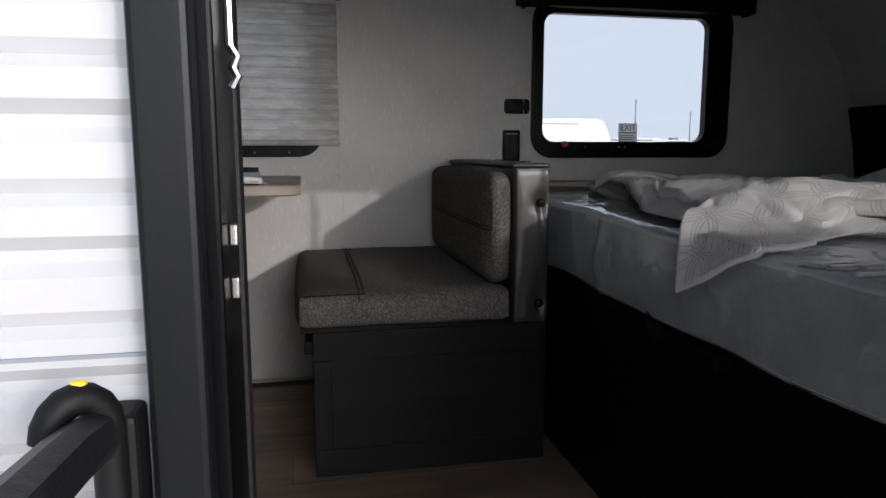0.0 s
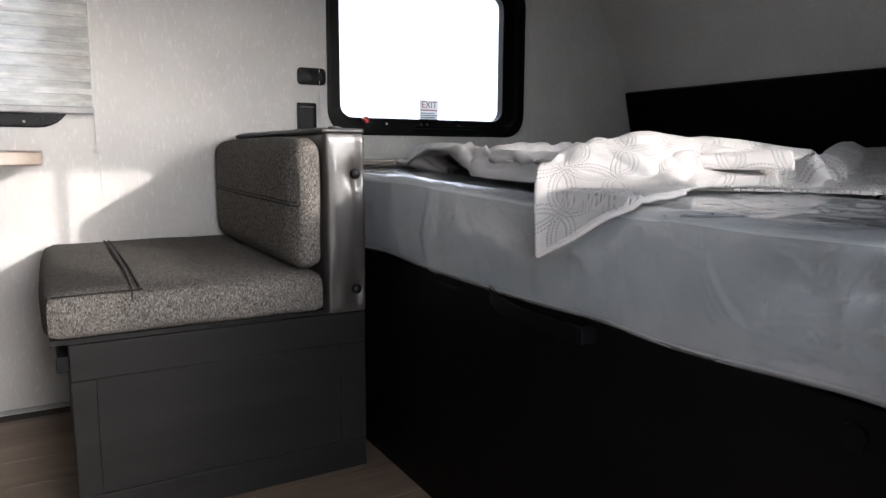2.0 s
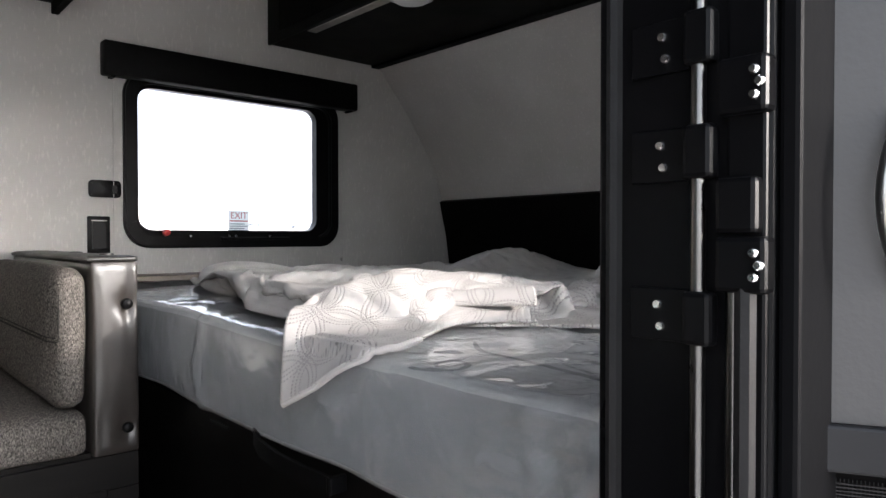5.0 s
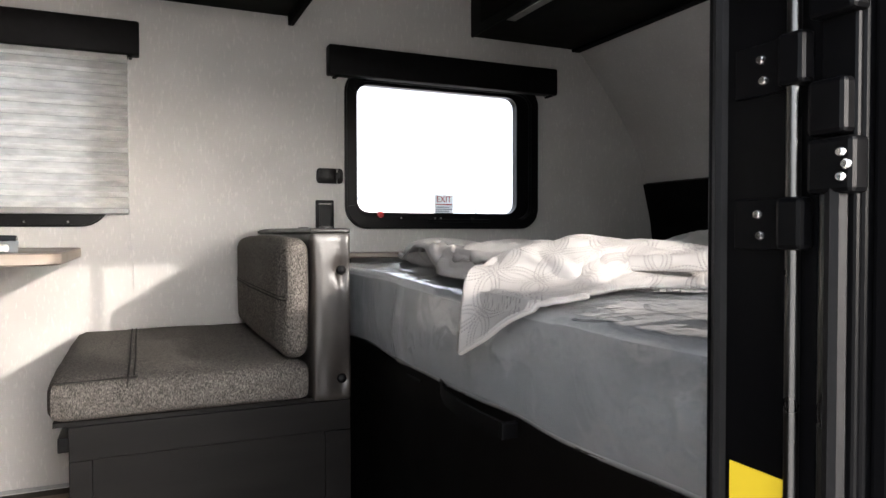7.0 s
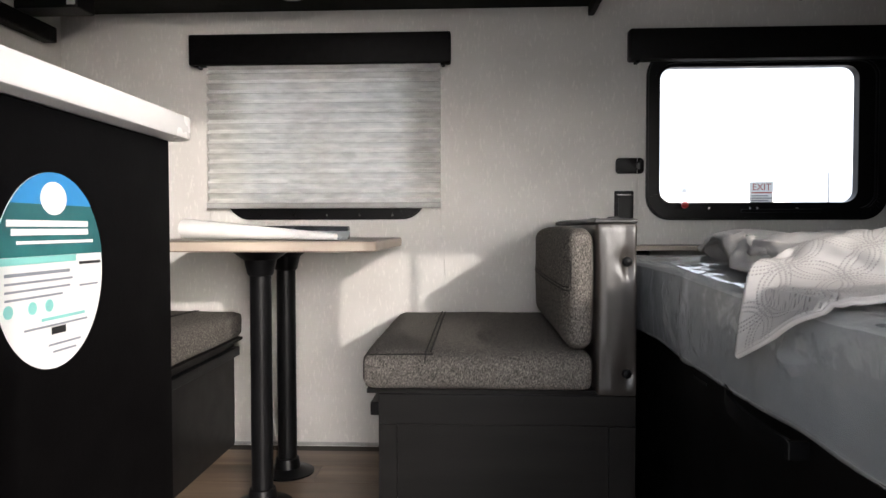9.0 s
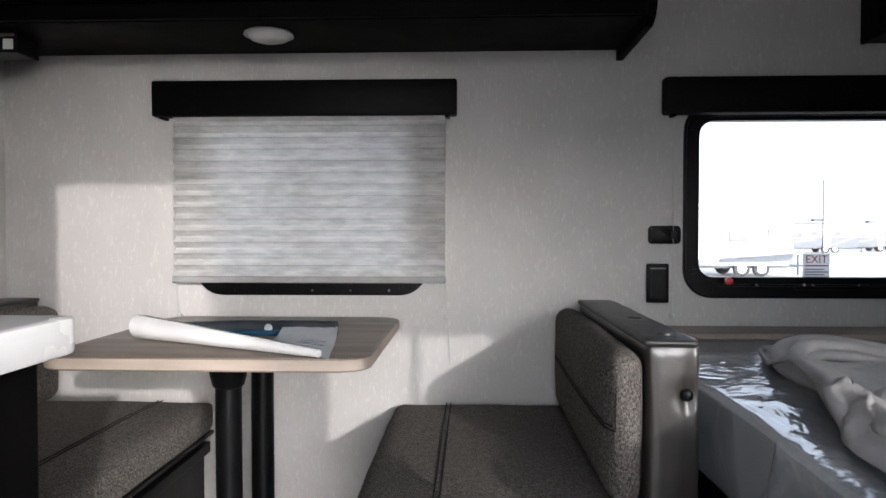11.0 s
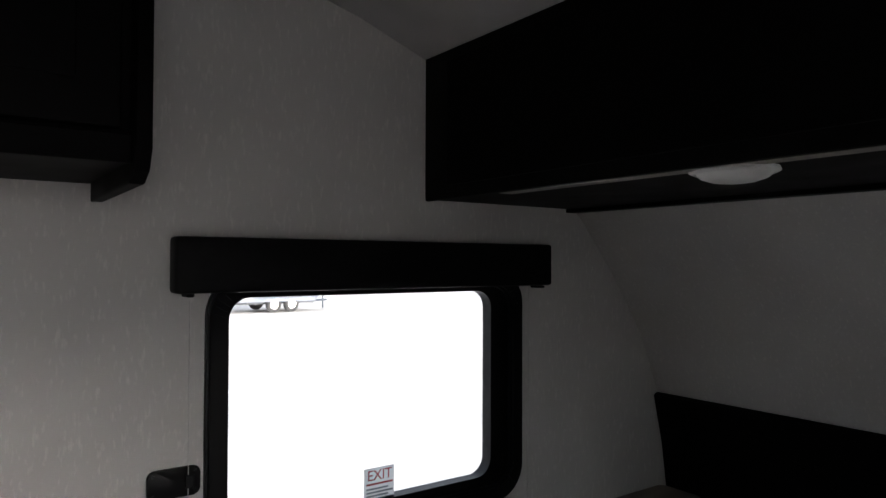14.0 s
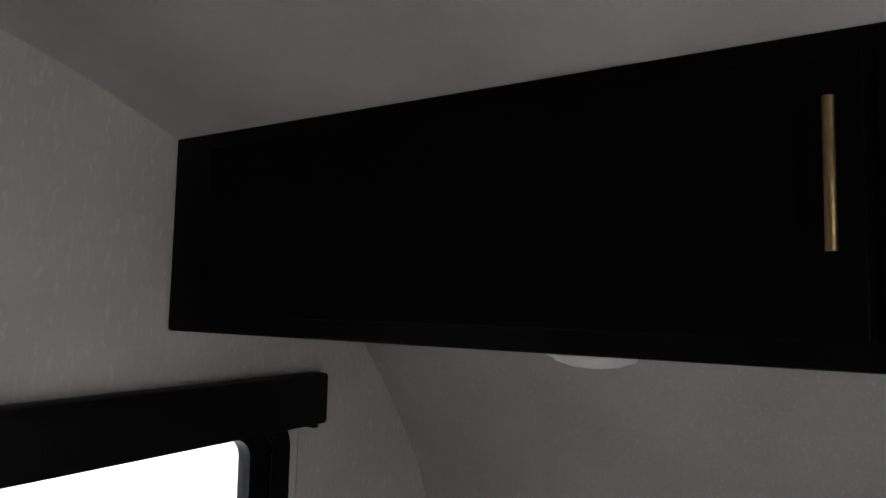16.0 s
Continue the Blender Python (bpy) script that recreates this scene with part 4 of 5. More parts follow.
ledge = thing("wood_ledge", (1.7, 2.5, 0.7), "wood-look ledge along the wall behind the bed", "shelf")
part("board", slab(rounded(0.878, 2.425, 2.418, Y1 - 0.002, 0.02, 4), "z", 0.712, 0.730, bevel=0.002), LEDGE, ledge)
part("front_edge", box(0.90, 2.42, 2.4145, 2.4175, 0.7135, 0.7285, 0.001), EDGE, ledge)
part("upright", box(0.90, 2.42, 2.52, 2.535, 0.512, 0.711), WALL, ledge)
part("bracket", box(0.905, 0.99, 2.44, 2.515, 0.62, 0.711, 0.003), DARK, ledge)

head = thing("headboard", (2.42, 1.5, 0.5), "plain black headboard panel on the curved front wall", "headboard")
part("panel", slab([(2.404, 1.022), (2.386, 1.014), (2.425, 0.86), (2.462, 0.62), (2.474, 0.50), (2.514, 0.50), (2.498, 0.63), (2.463, 0.84)], "y", Y0 + 0.004, Y1 - 0.004), DARK, head)

# the mattress: a soft block with sagging lower edge
def mattress_block(grow, wrinkle, cuts):
    bm = cushion(0.832 - grow, 2.40, Y0 + 0.02, 2.285 + grow, 0.514, 0.682 + grow, 0.016, 0.008, cuts)
    for v in bm.verts:
        p = v.co.copy()
        k = noise.noise((p.x * 2.1, p.y * 2.1, p.z * 3))
        q = Vector((p.x * 5 + p.z * 9, p.y * 7, p.z * 5 - p.y * 2))
        warp = noise.noise_vector(p * 4) * 0.8
        film = max(0.0, 1 - abs(noise.noise(q + warp)) * 5) + 0.5 * max(0.0, 1 - abs(noise.noise(q * 2.6 + warp)) * 5) + 0.35 * max(0.0, 1 - abs(noise.noise(q * 5.3 - warp)) * 4)
        gate = wrinkle * max(0.15, min(1.0, 0.5 + 1.6 * noise.noise(p * 2.3 + Vector((3, 1, 7)))))
        top = max(0.0, min(1.0, (p.z - 0.62) / 0.05))
        side = max(0.0, min(1.0, (0.95 - p.x) / 0.08))
        low = max(0.0, min(1.0, (0.66 - p.z) / 0.12))
        v.co.z += top * (0.016 * max(0.0, min(1.0, (p.y - 0.9) / 0.8)) + 0.005 * k + 0.0055 * film * gate) + side * low * 0.014 * noise.noise((p.y * 3.1, 0.3, 0.7))
        v.co.x += side * (0.006 * k - 0.0018 * film * gate)
        slack = 0.8 * math.exp(-((p.y - 1.515 - 0.010 * math.sin(p.z * 45)) / 0.011) ** 2)
        for cy, cz, ry, rz in ((1.04, 0.62, 0.05, 0.05), (0.62, 0.62, 0.07, 0.08), (0.71, 0.63, 0.03, 0.04)):
            slack += max(0.0, noise.noise((p.y * 34 + p.z * 12, p.z * 26 - p.y * 9, cy))) * 1.7 * math.exp(-((p.y - cy) / ry) ** 2 - ((p.z - cz) / rz) ** 2)
        v.co.x -= side * wrinkle * 0.011 * slack
    return bm


mt = thing("mattress", (1.6, 1.37, 0.514), "grey mattress in clear plastic wrap on the bed platform", "mattress")
part("ticking", mattress_block(0.0, 0.0, 60), MATTRESS, mt, "grey cloth with dark swirls", True)
mt.children[0].data.materials.append(BORDER)
for pl in mt.children[0].data.polygons:
    pl.material_index = 1 if abs(pl.normal.z) < 0.5 else 0
tick_verts = [v.co.copy() for v in mt.children[0].data.vertices if v.co.z > 0.67 and v.co.x < 1.5 and v.co.y < 1.2]


def cloth_top(x, y):
    """Height of the mattress cloth, from the nearest corners of its mesh."""
    near = sorted(((c.x - x) ** 2 + (c.y - y) ** 2, c.z) for c in tick_verts)[:4]
    total = sum(1 / (d + 1e-6) for d, _ in near)
    return sum(z / (d + 1e-6) for d, z in near) / total


def swirl(points, wide):
    """A dark woven ribbon of the mattress pattern, tapering to both ends."""
    pts = [Vector(p) for p in points]
    fine = []
    for k in range(len(pts) - 1):
        p0, p1, p2, p3 = pts[max(k - 1, 0)], pts[k], pts[k + 1], pts[min(k + 2, len(pts) - 1)]
        for u in range(8):
            t = u / 8
            fine.append(0.5 * (2 * p1 + (p2 - p0) * t + (2 * p0 - 5 * p1 + 4 * p2 - p3) * t * t + (3 * p1 - p0 - 3 * p2 + p3) * t ** 3))
    fine.append(pts[-1])
    bm = bmesh.new()
    last = None
    for k, p in enumerate(fine):
        d = (fine[min(k + 1, len(fine) - 1)] - fine[max(k - 1, 0)]).normalized()
        w = wide * (0.25 + 0.75 * math.sin(math.pi * k / (len(fine) - 1)) ** 0.5) / 2
        a, b = Vector((p.x - d.y * w, p.y + d.x * w)), Vector((p.x + d.y * w, p.y - d.x * w))
        row = [bm.verts.new((c.x, c.y, cloth_top(c.x, c.y) + 0.0025)) for c in (a, b)]
        if last:
            bm.faces.new((last[0], last[1], row[1], row[0]))
        last = row
    return bm


for pts, wide in (
        (((1.03, 0.97), (0.98, 0.90), (0.968, 0.79), (0.95, 0.70), (0.935, 0.614), (0.93, 0.54)), 0.013),
        (((0.845, 0.905), (0.85, 0.865), (0.868, 0.838), (0.898, 0.848), (0.905, 0.88), (0.878, 0.885), (0.862, 0.868)), 0.010),
        (((1.15, 0.83), (1.11, 0.74), (1.125, 0.67), (1.18, 0.59)), 0.011),
        (((1.03, 0.67), (0.99, 0.655), (0.975, 0.625), (1.0, 0.60), (1.035, 0.61), (1.04, 0.64), (1.015, 0.655)), 0.009),
        (((1.24, 0.70), (1.21, 0.63), (1.25, 0.56), (1.32, 0.53)), 0.010),
        (((0.875, 0.60), (0.872, 0.55), (0.90, 0.52), (0.925, 0.545), (0.90, 0.565)), 0.010)):
    part("swirl", swirl(pts, wide), SWIRL, mt.children[0], smooth=True)
wrap = part("plastic_wrap", mattress_block(0.007, 1.0, 170), FILM, mt, "clear wrinkled plastic film")
wrap.visible_shadow = False
for pl in wrap.data.polygons:
    pl.use_smooth = True


def settle(pos, rest_scale, hold, floor_of, steps, bend=0.12):
    """Lets a grid of cloth points (rows, columns, 3) with spare length buckle and come to rest on what lies under it."""
    p = pos.copy()
    ni, nj = p.shape[:2]
    links = []
    for di, dj, stiff in ((0, 1, 1.0), (1, 0, 1.0), (1, 1, 0.5), (1, -1, 0.5), (0, 2, bend), (2, 0, bend), (0, 4, bend), (4, 0, bend)):
        ia = np.arange(0, ni - di)
        ja = np.arange(max(0, -dj), nj - max(0, dj))
        for c in range(2):
            if di:
                rows_ = ia[(ia // di) % 2 == c]
                cols_ = ja
            else:
                rows_ = ia
                cols_ = ja[(ja // dj) % 2 == c]
            i0, j0 = np.meshgrid(rows_, cols_, indexing="ij")
            i1, j1 = i0 + di, j0 + dj
            length = np.linalg.norm(pos[i1, j1] - pos[i0, j0], axis=-1) * (rest_scale[i0, j0] + rest_scale[i1, j1]) / 2
            links.append((i0, j0, i1, j1, length, stiff))
    free = (1.0 - hold)[..., None]
    last = p.copy()
    for step in range(steps):
        move = (p - last) * 0.90
        last = p.copy()
        p = p + move * free
        p[..., 2] -= 0.00022 * free[..., 0]
        for i0, j0, i1, j1, length, stiff in links:
            a, b = p[i0, j0], p[i1, j1]
            wa, wb = free[i0, j0], free[i1, j1]
            d = b - a
            now = np.linalg.norm(d, axis=-1) + 1e-9
            g = ((now - length) / now * stiff)[..., None] * d / np.maximum(wa + wb, 1e-6)
            if stiff < 0.3:
                g = np.where((now < length)[..., None], g * 0.5, 0.0)
            p[i0, j0] += g * wa
            p[i1, j1] -= g * wb
        low = floor_of(p)
        under = p[..., 2] < low
        p[..., 2] = np.where(under, low, p[..., 2])
        last[..., :2] = np.where(under[..., None], last[..., :2] * 0.3 + p[..., :2] * 0.7, last[..., :2])
    return p


def smooth_line(points, n):
    """n + 1 points along a Catmull-Rom curve, even in its length."""
    pts = [Vector(p) for p in points]
    fine = []
    for k in range(len(pts) - 1):
        p0, p1, p2, p3 = pts[max(k - 1, 0)], pts[k], pts[k + 1], pts[min(k + 2, len(pts) - 1)]
        for u in range(16):
            t = u / 16
            fine.append(0.5 * (2 * p1 + (p2 - p0) * t + (2 * p0 - 5 * p1 + 4 * p2 - p3) * t * t + (3 * p1 - p0 - 3 * p2 + p3) * t ** 3))
    fine.append(pts[-1])
    run = [0.0]
    for a, b in zip(fine, fine[1:]):
        run.append(run[-1] + (b - a).length)
    out, k = [], 0
    for i in range(n + 1):
        want = run[-1] * i / n
        while k < len(run) - 2 and run[k + 1] < want:
            k += 1
        out.append(fine[k].lerp(fine[k + 1], (want - run[k]) / max(1e-9, run[k + 1] - run[k])))
    return out


def cloth_mesh(pos, tex):
    bm = bmesh.new()
    uv = bm.loops.layers.uv.new("UVMap")
    ni, nj = pos.shape[0] - 1, pos.shape[1] - 1
    grid = [[bm.verts.new(pos[i, j]) for j in range(nj + 1)] for i in range(ni + 1)]
    for i in range(ni):
        for j in range(nj):
            c = ((i, j), (i, j + 1), (i + 1, j + 1), (i + 1, j))
            f = bm.faces.new([grid[a][b] for a, b in c])
            for lp, (a, b) in zip(f.loops, c):
                lp[uv].uv = tex[a, b]
    return bm


def thicken(ob, thick):
    for pl in ob.data.polygons:
        pl.use_smooth = True
    mod = ob.modifiers.new("thickness", "SOLIDIFY")
    mod.thickness, mod.offset = thick, 1.0


def quilt():
    """A crumpled coverlet over the bed, one corner folded back and hanging over the mattress edge."""
    ny, nx = 170, 135
    ya, yb = 0.66, 2.27
    edge_x = 0.846
    keys = [(0.66, 1.00), (0.74, 0.72), (0.802, 0.585), (0.84, 0.485), (0.895, 0.40), (0.982, 0.325), (1.03, 0.26), (1.10, 0.16), (1.165, 0.07), (1.22, 0.045), (1.314, 0.032), (1.42, 0.030), (1.52, 0.060), (1.63, 0.080), (1.83, 0.125), (1.95, 0.150), (2.1, 0.19), (2.27, 0.27)]

    def rim(y):
        """How far the near rim lies from the mattress edge."""
        for (a, u), (b, v) in zip(keys, keys[1:]):
            if a <= y <= b:
                return u + (v - u) * (y - a) / (b - a)
        return 0.3

    folds = [
        (0.018, 0.050, ((1.05, 2.14), (1.04, 2.00), (1.00, 1.84), (0.965, 1.65), (0.94, 1.45), (0.93, 1.30), (0.96, 1.18))),
        (0.050, 0.045, ((1.02, 1.22), (1.10, 1.18), (1.20, 1.12), (1.32, 1.05))),
        (0.034, 0.045, ((1.10, 2.02), (1.22, 2.05), (1.5, 2.08), (1.9, 2.05))),
        (0.026, 0.040, ((1.02, 1.55), (1.25, 1.47), (1.60, 1.52))),
        (0.030, 0.050, ((1.36, 1.06), (1.70, 1.20), (2.15, 1.45))),
        (0.026, 0.045, ((1.50, 0.88), (1.80, 0.98), (2.20, 1.08))),
        (0.026, 0.040, ((1.15, 1.70), (1.60, 1.80), (2.00, 1.86))),
    ]

    def ridges(x, y, some, share=1.0):
        """Height of the large folds at arrays x, y."""
        top = np.zeros(x.shape)
        for amp, wide, pts in some:
            best = np.full(x.shape, 9.0)
            for (xa, ya2), (xb, yb2) in zip(pts, pts[1:]):
                ex, ey = xb - xa, yb2 - ya2
                t = np.clip(((x - xa) * ex + (y - ya2) * ey) / (ex * ex + ey * ey), 0, 1)
                best = np.minimum(best, np.hypot(x - xa - t * ex, y - ya2 - t * ey))
            top = np.maximum(top, amp * np.exp(-(best / (wide * share)) ** 2))
        return top

    def humps(x, y):
        return 0.092 * np.exp(-((x - 2.15) / 0.22) ** 2 - ((y - 1.92) / 0.17) ** 2) + 0.062 * np.exp(-((x - 2.15) / 0.24) ** 2 - ((y - 1.32) / 0.22) ** 2)

    def swell(x, y):
        """The plump folded half behind the rolled rim."""
        along = np.clip((y - 1.15) / 0.10, 0, 1) * np.clip((1.98 - y) / 0.16, 0, 1)
        fall = np.clip((x - 1.18) / 0.40, 0, 1)
        return 0.040 * along * (1 - fall * fall * (3 - 2 * fall))

    def bed_top(y):
        return 0.697 + 0.016 * np.clip((y - 0.9) / 0.8, 0, 1)

    pos = np.zeros((ny + 1, nx + 1, 3))
    tex = np.zeros((ny + 1, nx + 1, 2))
    spare = np.ones((ny + 1, nx + 1))
    hold = np.zeros((ny + 1, nx + 1))
    tuck = np.zeros((ny + 1, nx + 1))
    for i in range(ny + 1):
        y = ya + (yb - ya) * i / ny
        d0 = rim(y)
        for j in range(nx + 1):
            d = d0 + (1.50 - d0) * (j / nx) ** 1.2
            side = min(1.0, min(y - ya, yb - y) / 0.05)
            x = edge_x + d
            w = noise.noise_vector((x * 2.3, y * 2.3, 0.3)) * 0.05
            pos[i, j] = (x + w.x * 0.4, y, 0)
            tex[i, j] = (d, y)
            tuck[i, j] = min(1.0, (d - d0) / 0.035) ** 0.5 * (0.15 + 0.85 * side)
            patch = max(0.0, min(1.0, 0.60 + 1.2 * noise.noise((x * 2.2, y * 2.2, 4.0))))
            spare[i, j] = 1.0 + 0.20 * min(1.0, (d - d0) / 0.10) * side * patch
            hold[i, j] = 1.0 if j == 0 or j == nx or i in (0, ny) else 0.0
            pos[i, j, 2] = 0.010 * noise.noise((x * 7 + w.x * 30, y * 5, 2.0)) + 0.004 * noise.noise((x * 24, y * 19, 2.0))
    x, y = pos[..., 0], pos[..., 1]
    pos[..., 2] = bed_top(y) + 0.002 + (np.maximum(0, pos[..., 2] + 0.006) + ridges(x, y, folds) + humps(x, y) + swell(x, y)) * tuck

    def support(p):
        low = bed_top(p[..., 1])
        return low + np.clip((p[..., 0] - 0.90) / 0.04, 0, 1) * (0.93 * humps(p[..., 0], p[..., 1]) + 0.9 * swell(p[..., 0], p[..., 1]) + 0.9 * ridges(p[..., 0], p[..., 1], folds, 0.7))

    pos = settle(pos, spare, hold, support, 140, 0.05)
    ob = part("quilt", cloth_mesh(pos, tex), QUILT)
    thicken(ob, 0.006)
    tagged(ob, "crumpled pale stitched quilt lying over the mattress", "quilt")

    # the corner folded back: from its hem over the mattress edge and up to the ridge of the fold
    n_s, n_t = 110, 90
    hem = smooth_line(((0.768, 1.093, 0.611), (0.783, 1.035, 0.642), (0.800, 0.980, 0.678), (0.850, 0.925, 0.705), (0.940, 0.975, 0.705), (1.040, 1.030, 0.705), (1.110, 1.020, 0.705), (1.170, 0.990, 0.705)), n_s)
    rest = smooth_line(((0.806, 1.150, 0.727), (0.868, 1.095, 0.719), (0.925, 1.035, 0.713), (0.985, 1.030, 0.716), (1.060, 1.060, 0.722), (1.190, 1.010, 0.724)), n_s)
    face = smooth_line(((0.850, 1.172, 0.742), (0.905, 1.120, 0.745), (0.965, 1.075, 0.742), (1.040, 1.080, 0.752), (1.110, 1.070, 0.752), (1.225, 1.010, 0.745)), n_s)
    ridge = smooth_line(((0.872, 1.180, 0.755), (0.950, 1.165, 0.776), (1.035, 1.152, 0.790), (1.150, 1.112, 0.782), (1.235, 1.055, 0.772), (1.300, 1.015, 0.758)), n_s)
    back = [p + Vector((0.035, 0.050, -0.020)) for p in ridge]
    down = [p + Vector((0.050, 0.085, -0.062)) for p in ridge]
    pos = np.zeros((n_s + 1, n_t + 1, 3))
    tex = np.zeros((n_s + 1, n_t + 1, 2))
    for i in range(n_s + 1):
        s = i / n_s
        across = smooth_line((hem[i], rest[i], face[i], ridge[i], back[i], down[i]), n_t)
        run = 0.0
        for j, p in enumerate(across):
            t = j / n_t
            if j:
                run += (p - across[j - 1]).length
            pull = noise.noise((s * 9 - t * 4, t * 3, 1.5))
            crimp = max(0.0, 1 - abs(noise.noise((s * 5 + t * 5, t * 2 - s * 2, 7.0))) * 5)
            out = (0.004 * pull - 0.006 * crimp * min(1, 4 * t)) * (0.35 if t < 0.3 else min(1.0, 0.35 + 3 * (t - 0.3)))
            keep = min(1.0, 0.25 + 5 * t)
            pos[i, j] = p + Vector((-0.55, -0.55, 0.63)) * out * keep
            if pos[i, j, 0] > 0.815:
                pos[i, j, 2] = max(pos[i, j, 2], 0.704 - 0.004 * (pos[i, j, 0] < 0.83))
            tex[i, j] = (s * 0.50, 0.35 + run)
    flap = part("folded_corner", cloth_mesh(pos, tex), QUILT, ob, "stitched face of the quilt turned up")
    thicken(flap, 0.0055)
    # sewn rim along the free edge of the corner
    rim_line = [Vector(pos[i, 0]) for i in range(0, 56, 2)]
    part("hem", rod(rim_line, 0.0042, 8), QUILT, ob, smooth=True)

    # gathered cloth: the twisted loop at the far corner, and the curl that ends the fold
    def gather(path, radius, flat, turns):
        line = smooth_line(path, 60)
        b2 = rod(line, [radius * (0.35 + 0.65 * math.sin(math.pi * min(1, max(0, k / 60))) ** 0.5) for k in range(61)], 40, cap=False)
        b2.verts.ensure_lookup_table()
        for v in b2.verts:
            ring, k = divmod(v.index, 40)
            o = v.co - line[ring]
            o.z *= flat
            a = 2 * math.pi * k / 40
            v.co = line[ring] + o * (1 + 0.20 * math.sin(turns * a + ring * 0.05) + 0.05 * noise.noise((ring * 0.2, a, radius * 50)))
        lay = b2.loops.layers.uv.new("UVMap")
        for f in b2.faces:
            for lp in f.loops:
                lp[lay].uv = (lp.vert.co.x + lp.vert.co.z, lp.vert.co.y + 1.5)
        gathered = part("gathered_fold", b2, QUILT, ob, smooth=True)
        gathered.modifiers.new("thickness", "SOLIDIFY").thickness = 0.004

    gather(((1.00, 1.76, 0.708), (0.982, 1.85, 0.722), (0.985, 1.96, 0.740), (1.03, 2.035, 0.760), (1.11, 2.03, 0.772), (1.22, 1.99, 0.760), (1.38, 1.98, 0.725)), 0.034, 0.85, 4)
    gather(((1.00, 1.78, 0.712), (1.00, 1.86, 0.742), (1.02, 1.94, 0.766), (1.07, 1.98, 0.782), (1.14, 1.965, 0.780), (1.24, 1.93, 0.760), (1.38, 1.90, 0.720)), 0.025, 0.8, 3)
    gather(((1.01, 1.80, 0.725), (1.02, 1.865, 0.752), (1.05, 1.92, 0.772), (1.11, 1.925, 0.776), (1.20, 1.89, 0.760), (1.33, 1.85, 0.720)), 0.019, 0.7, 3)
    curl = []
    for k in range(30):
        a = -2.4 + 5.6 * k / 29
        r = 0.036 - 0.014 * k / 29
        curl.append((r * math.cos(a), r * math.sin(a)))
    start, stop = Vector((1.02, 1.13, 0.735)), Vector((1.200, 0.995, 0.735))
    along = (stop - start).normalized()
    side = Vector((along.y, -along.x, 0))
    pos = np.zeros((40, 30, 3))
    tex = np.zeros((40, 30, 2))
    for i in range(40):
        c = start.lerp(stop, i / 39)
        for j, (u, w) in enumerate(curl):
            grow = 0.55 + 0.45 * i / 39 + 0.08 * noise.noise((i * 0.1, j * 0.2, 3))
            pos[i, j] = c - side * u * grow + Vector((0, 0, w * grow))
            tex[i, j] = (i * 0.006, 0.4 + j * 0.006)
    thicken(part("curled_end", cloth_mesh(pos, tex), QUILT, ob), 0.005)


quilt()

# ---- kitchen end beside the door ----
kc = thing("kitchen_cabinet", (-0.55, 0.75, 0), "black kitchen base cabinet with a flat end panel", "cabinet")
part("carcass", box(X0 + 0.002, -0.028, Y0 + 0.003, 1.030, 0.06, 0.906), DARK, kc)
part("plinth", box(X0 + 0.002, -0.04, Y0 + 0.01, 0.97, 0.001, 0.0595), BLACK, kc)
part("end_panel", box(-0.0275, -0.007, Y0 + 0.003, 1.038, 0.001, 0.907, 0.003), DARK, kc)
for xa, xb in ((-1.08, -0.56), (-0.55, -0.04)):
    leaf = part("door", box(xa, xb, 1.0305, 1.049, 0.08, 0.88, 0.003), DARK, kc)
    bar_pull("handle", (xb - 0.05, 1.049, 0.62), (xb - 0.05, 1.049, 0.77), (0, 0.026, 0), leaf)
tagged(part("worktop", slab(rounded(X0 + 0.002, 0.018, Y0 + 0.002, 1.062, 0.018, 4), "z", 0.908, 0.940, bevel=0.004), COUNTER, smooth=True), "white worktop with rounded corner on the kitchen cabinet", "worktop")
decal = thing("oval_sticker", (-0.006, 0.78, 0.65), "large oval printed sticker in blue, green and white on the cabinet", "sticker")


def oval(y0, y1, z0, z1, za, zb, x, n=40):
    """The part of an ellipse in the yz plane between two heights."""
    cy, cz, ry, rz = (y0 + y1) / 2, (z0 + z1) / 2, (y1 - y0) / 2, (z1 - z0) / 2
    a, b = math.asin(max(-1, (za - cz) / rz)), math.asin(min(1, (zb - cz) / rz))
    ts = [a + (b - a) * k / n for k in range(n + 1)]
    pts = [(cy + ry * math.cos(t), cz + rz * math.sin(t)) for t in ts] + [(cy - ry * math.cos(t), cz + rz * math.sin(t)) for t in ts[::-1]]
    clean = [p for k, p in enumerate(pts) if (Vector(p) - Vector(pts[k - 1])).length > 1e-5]
    return slab(clean, "x", x, x + 0.0006)


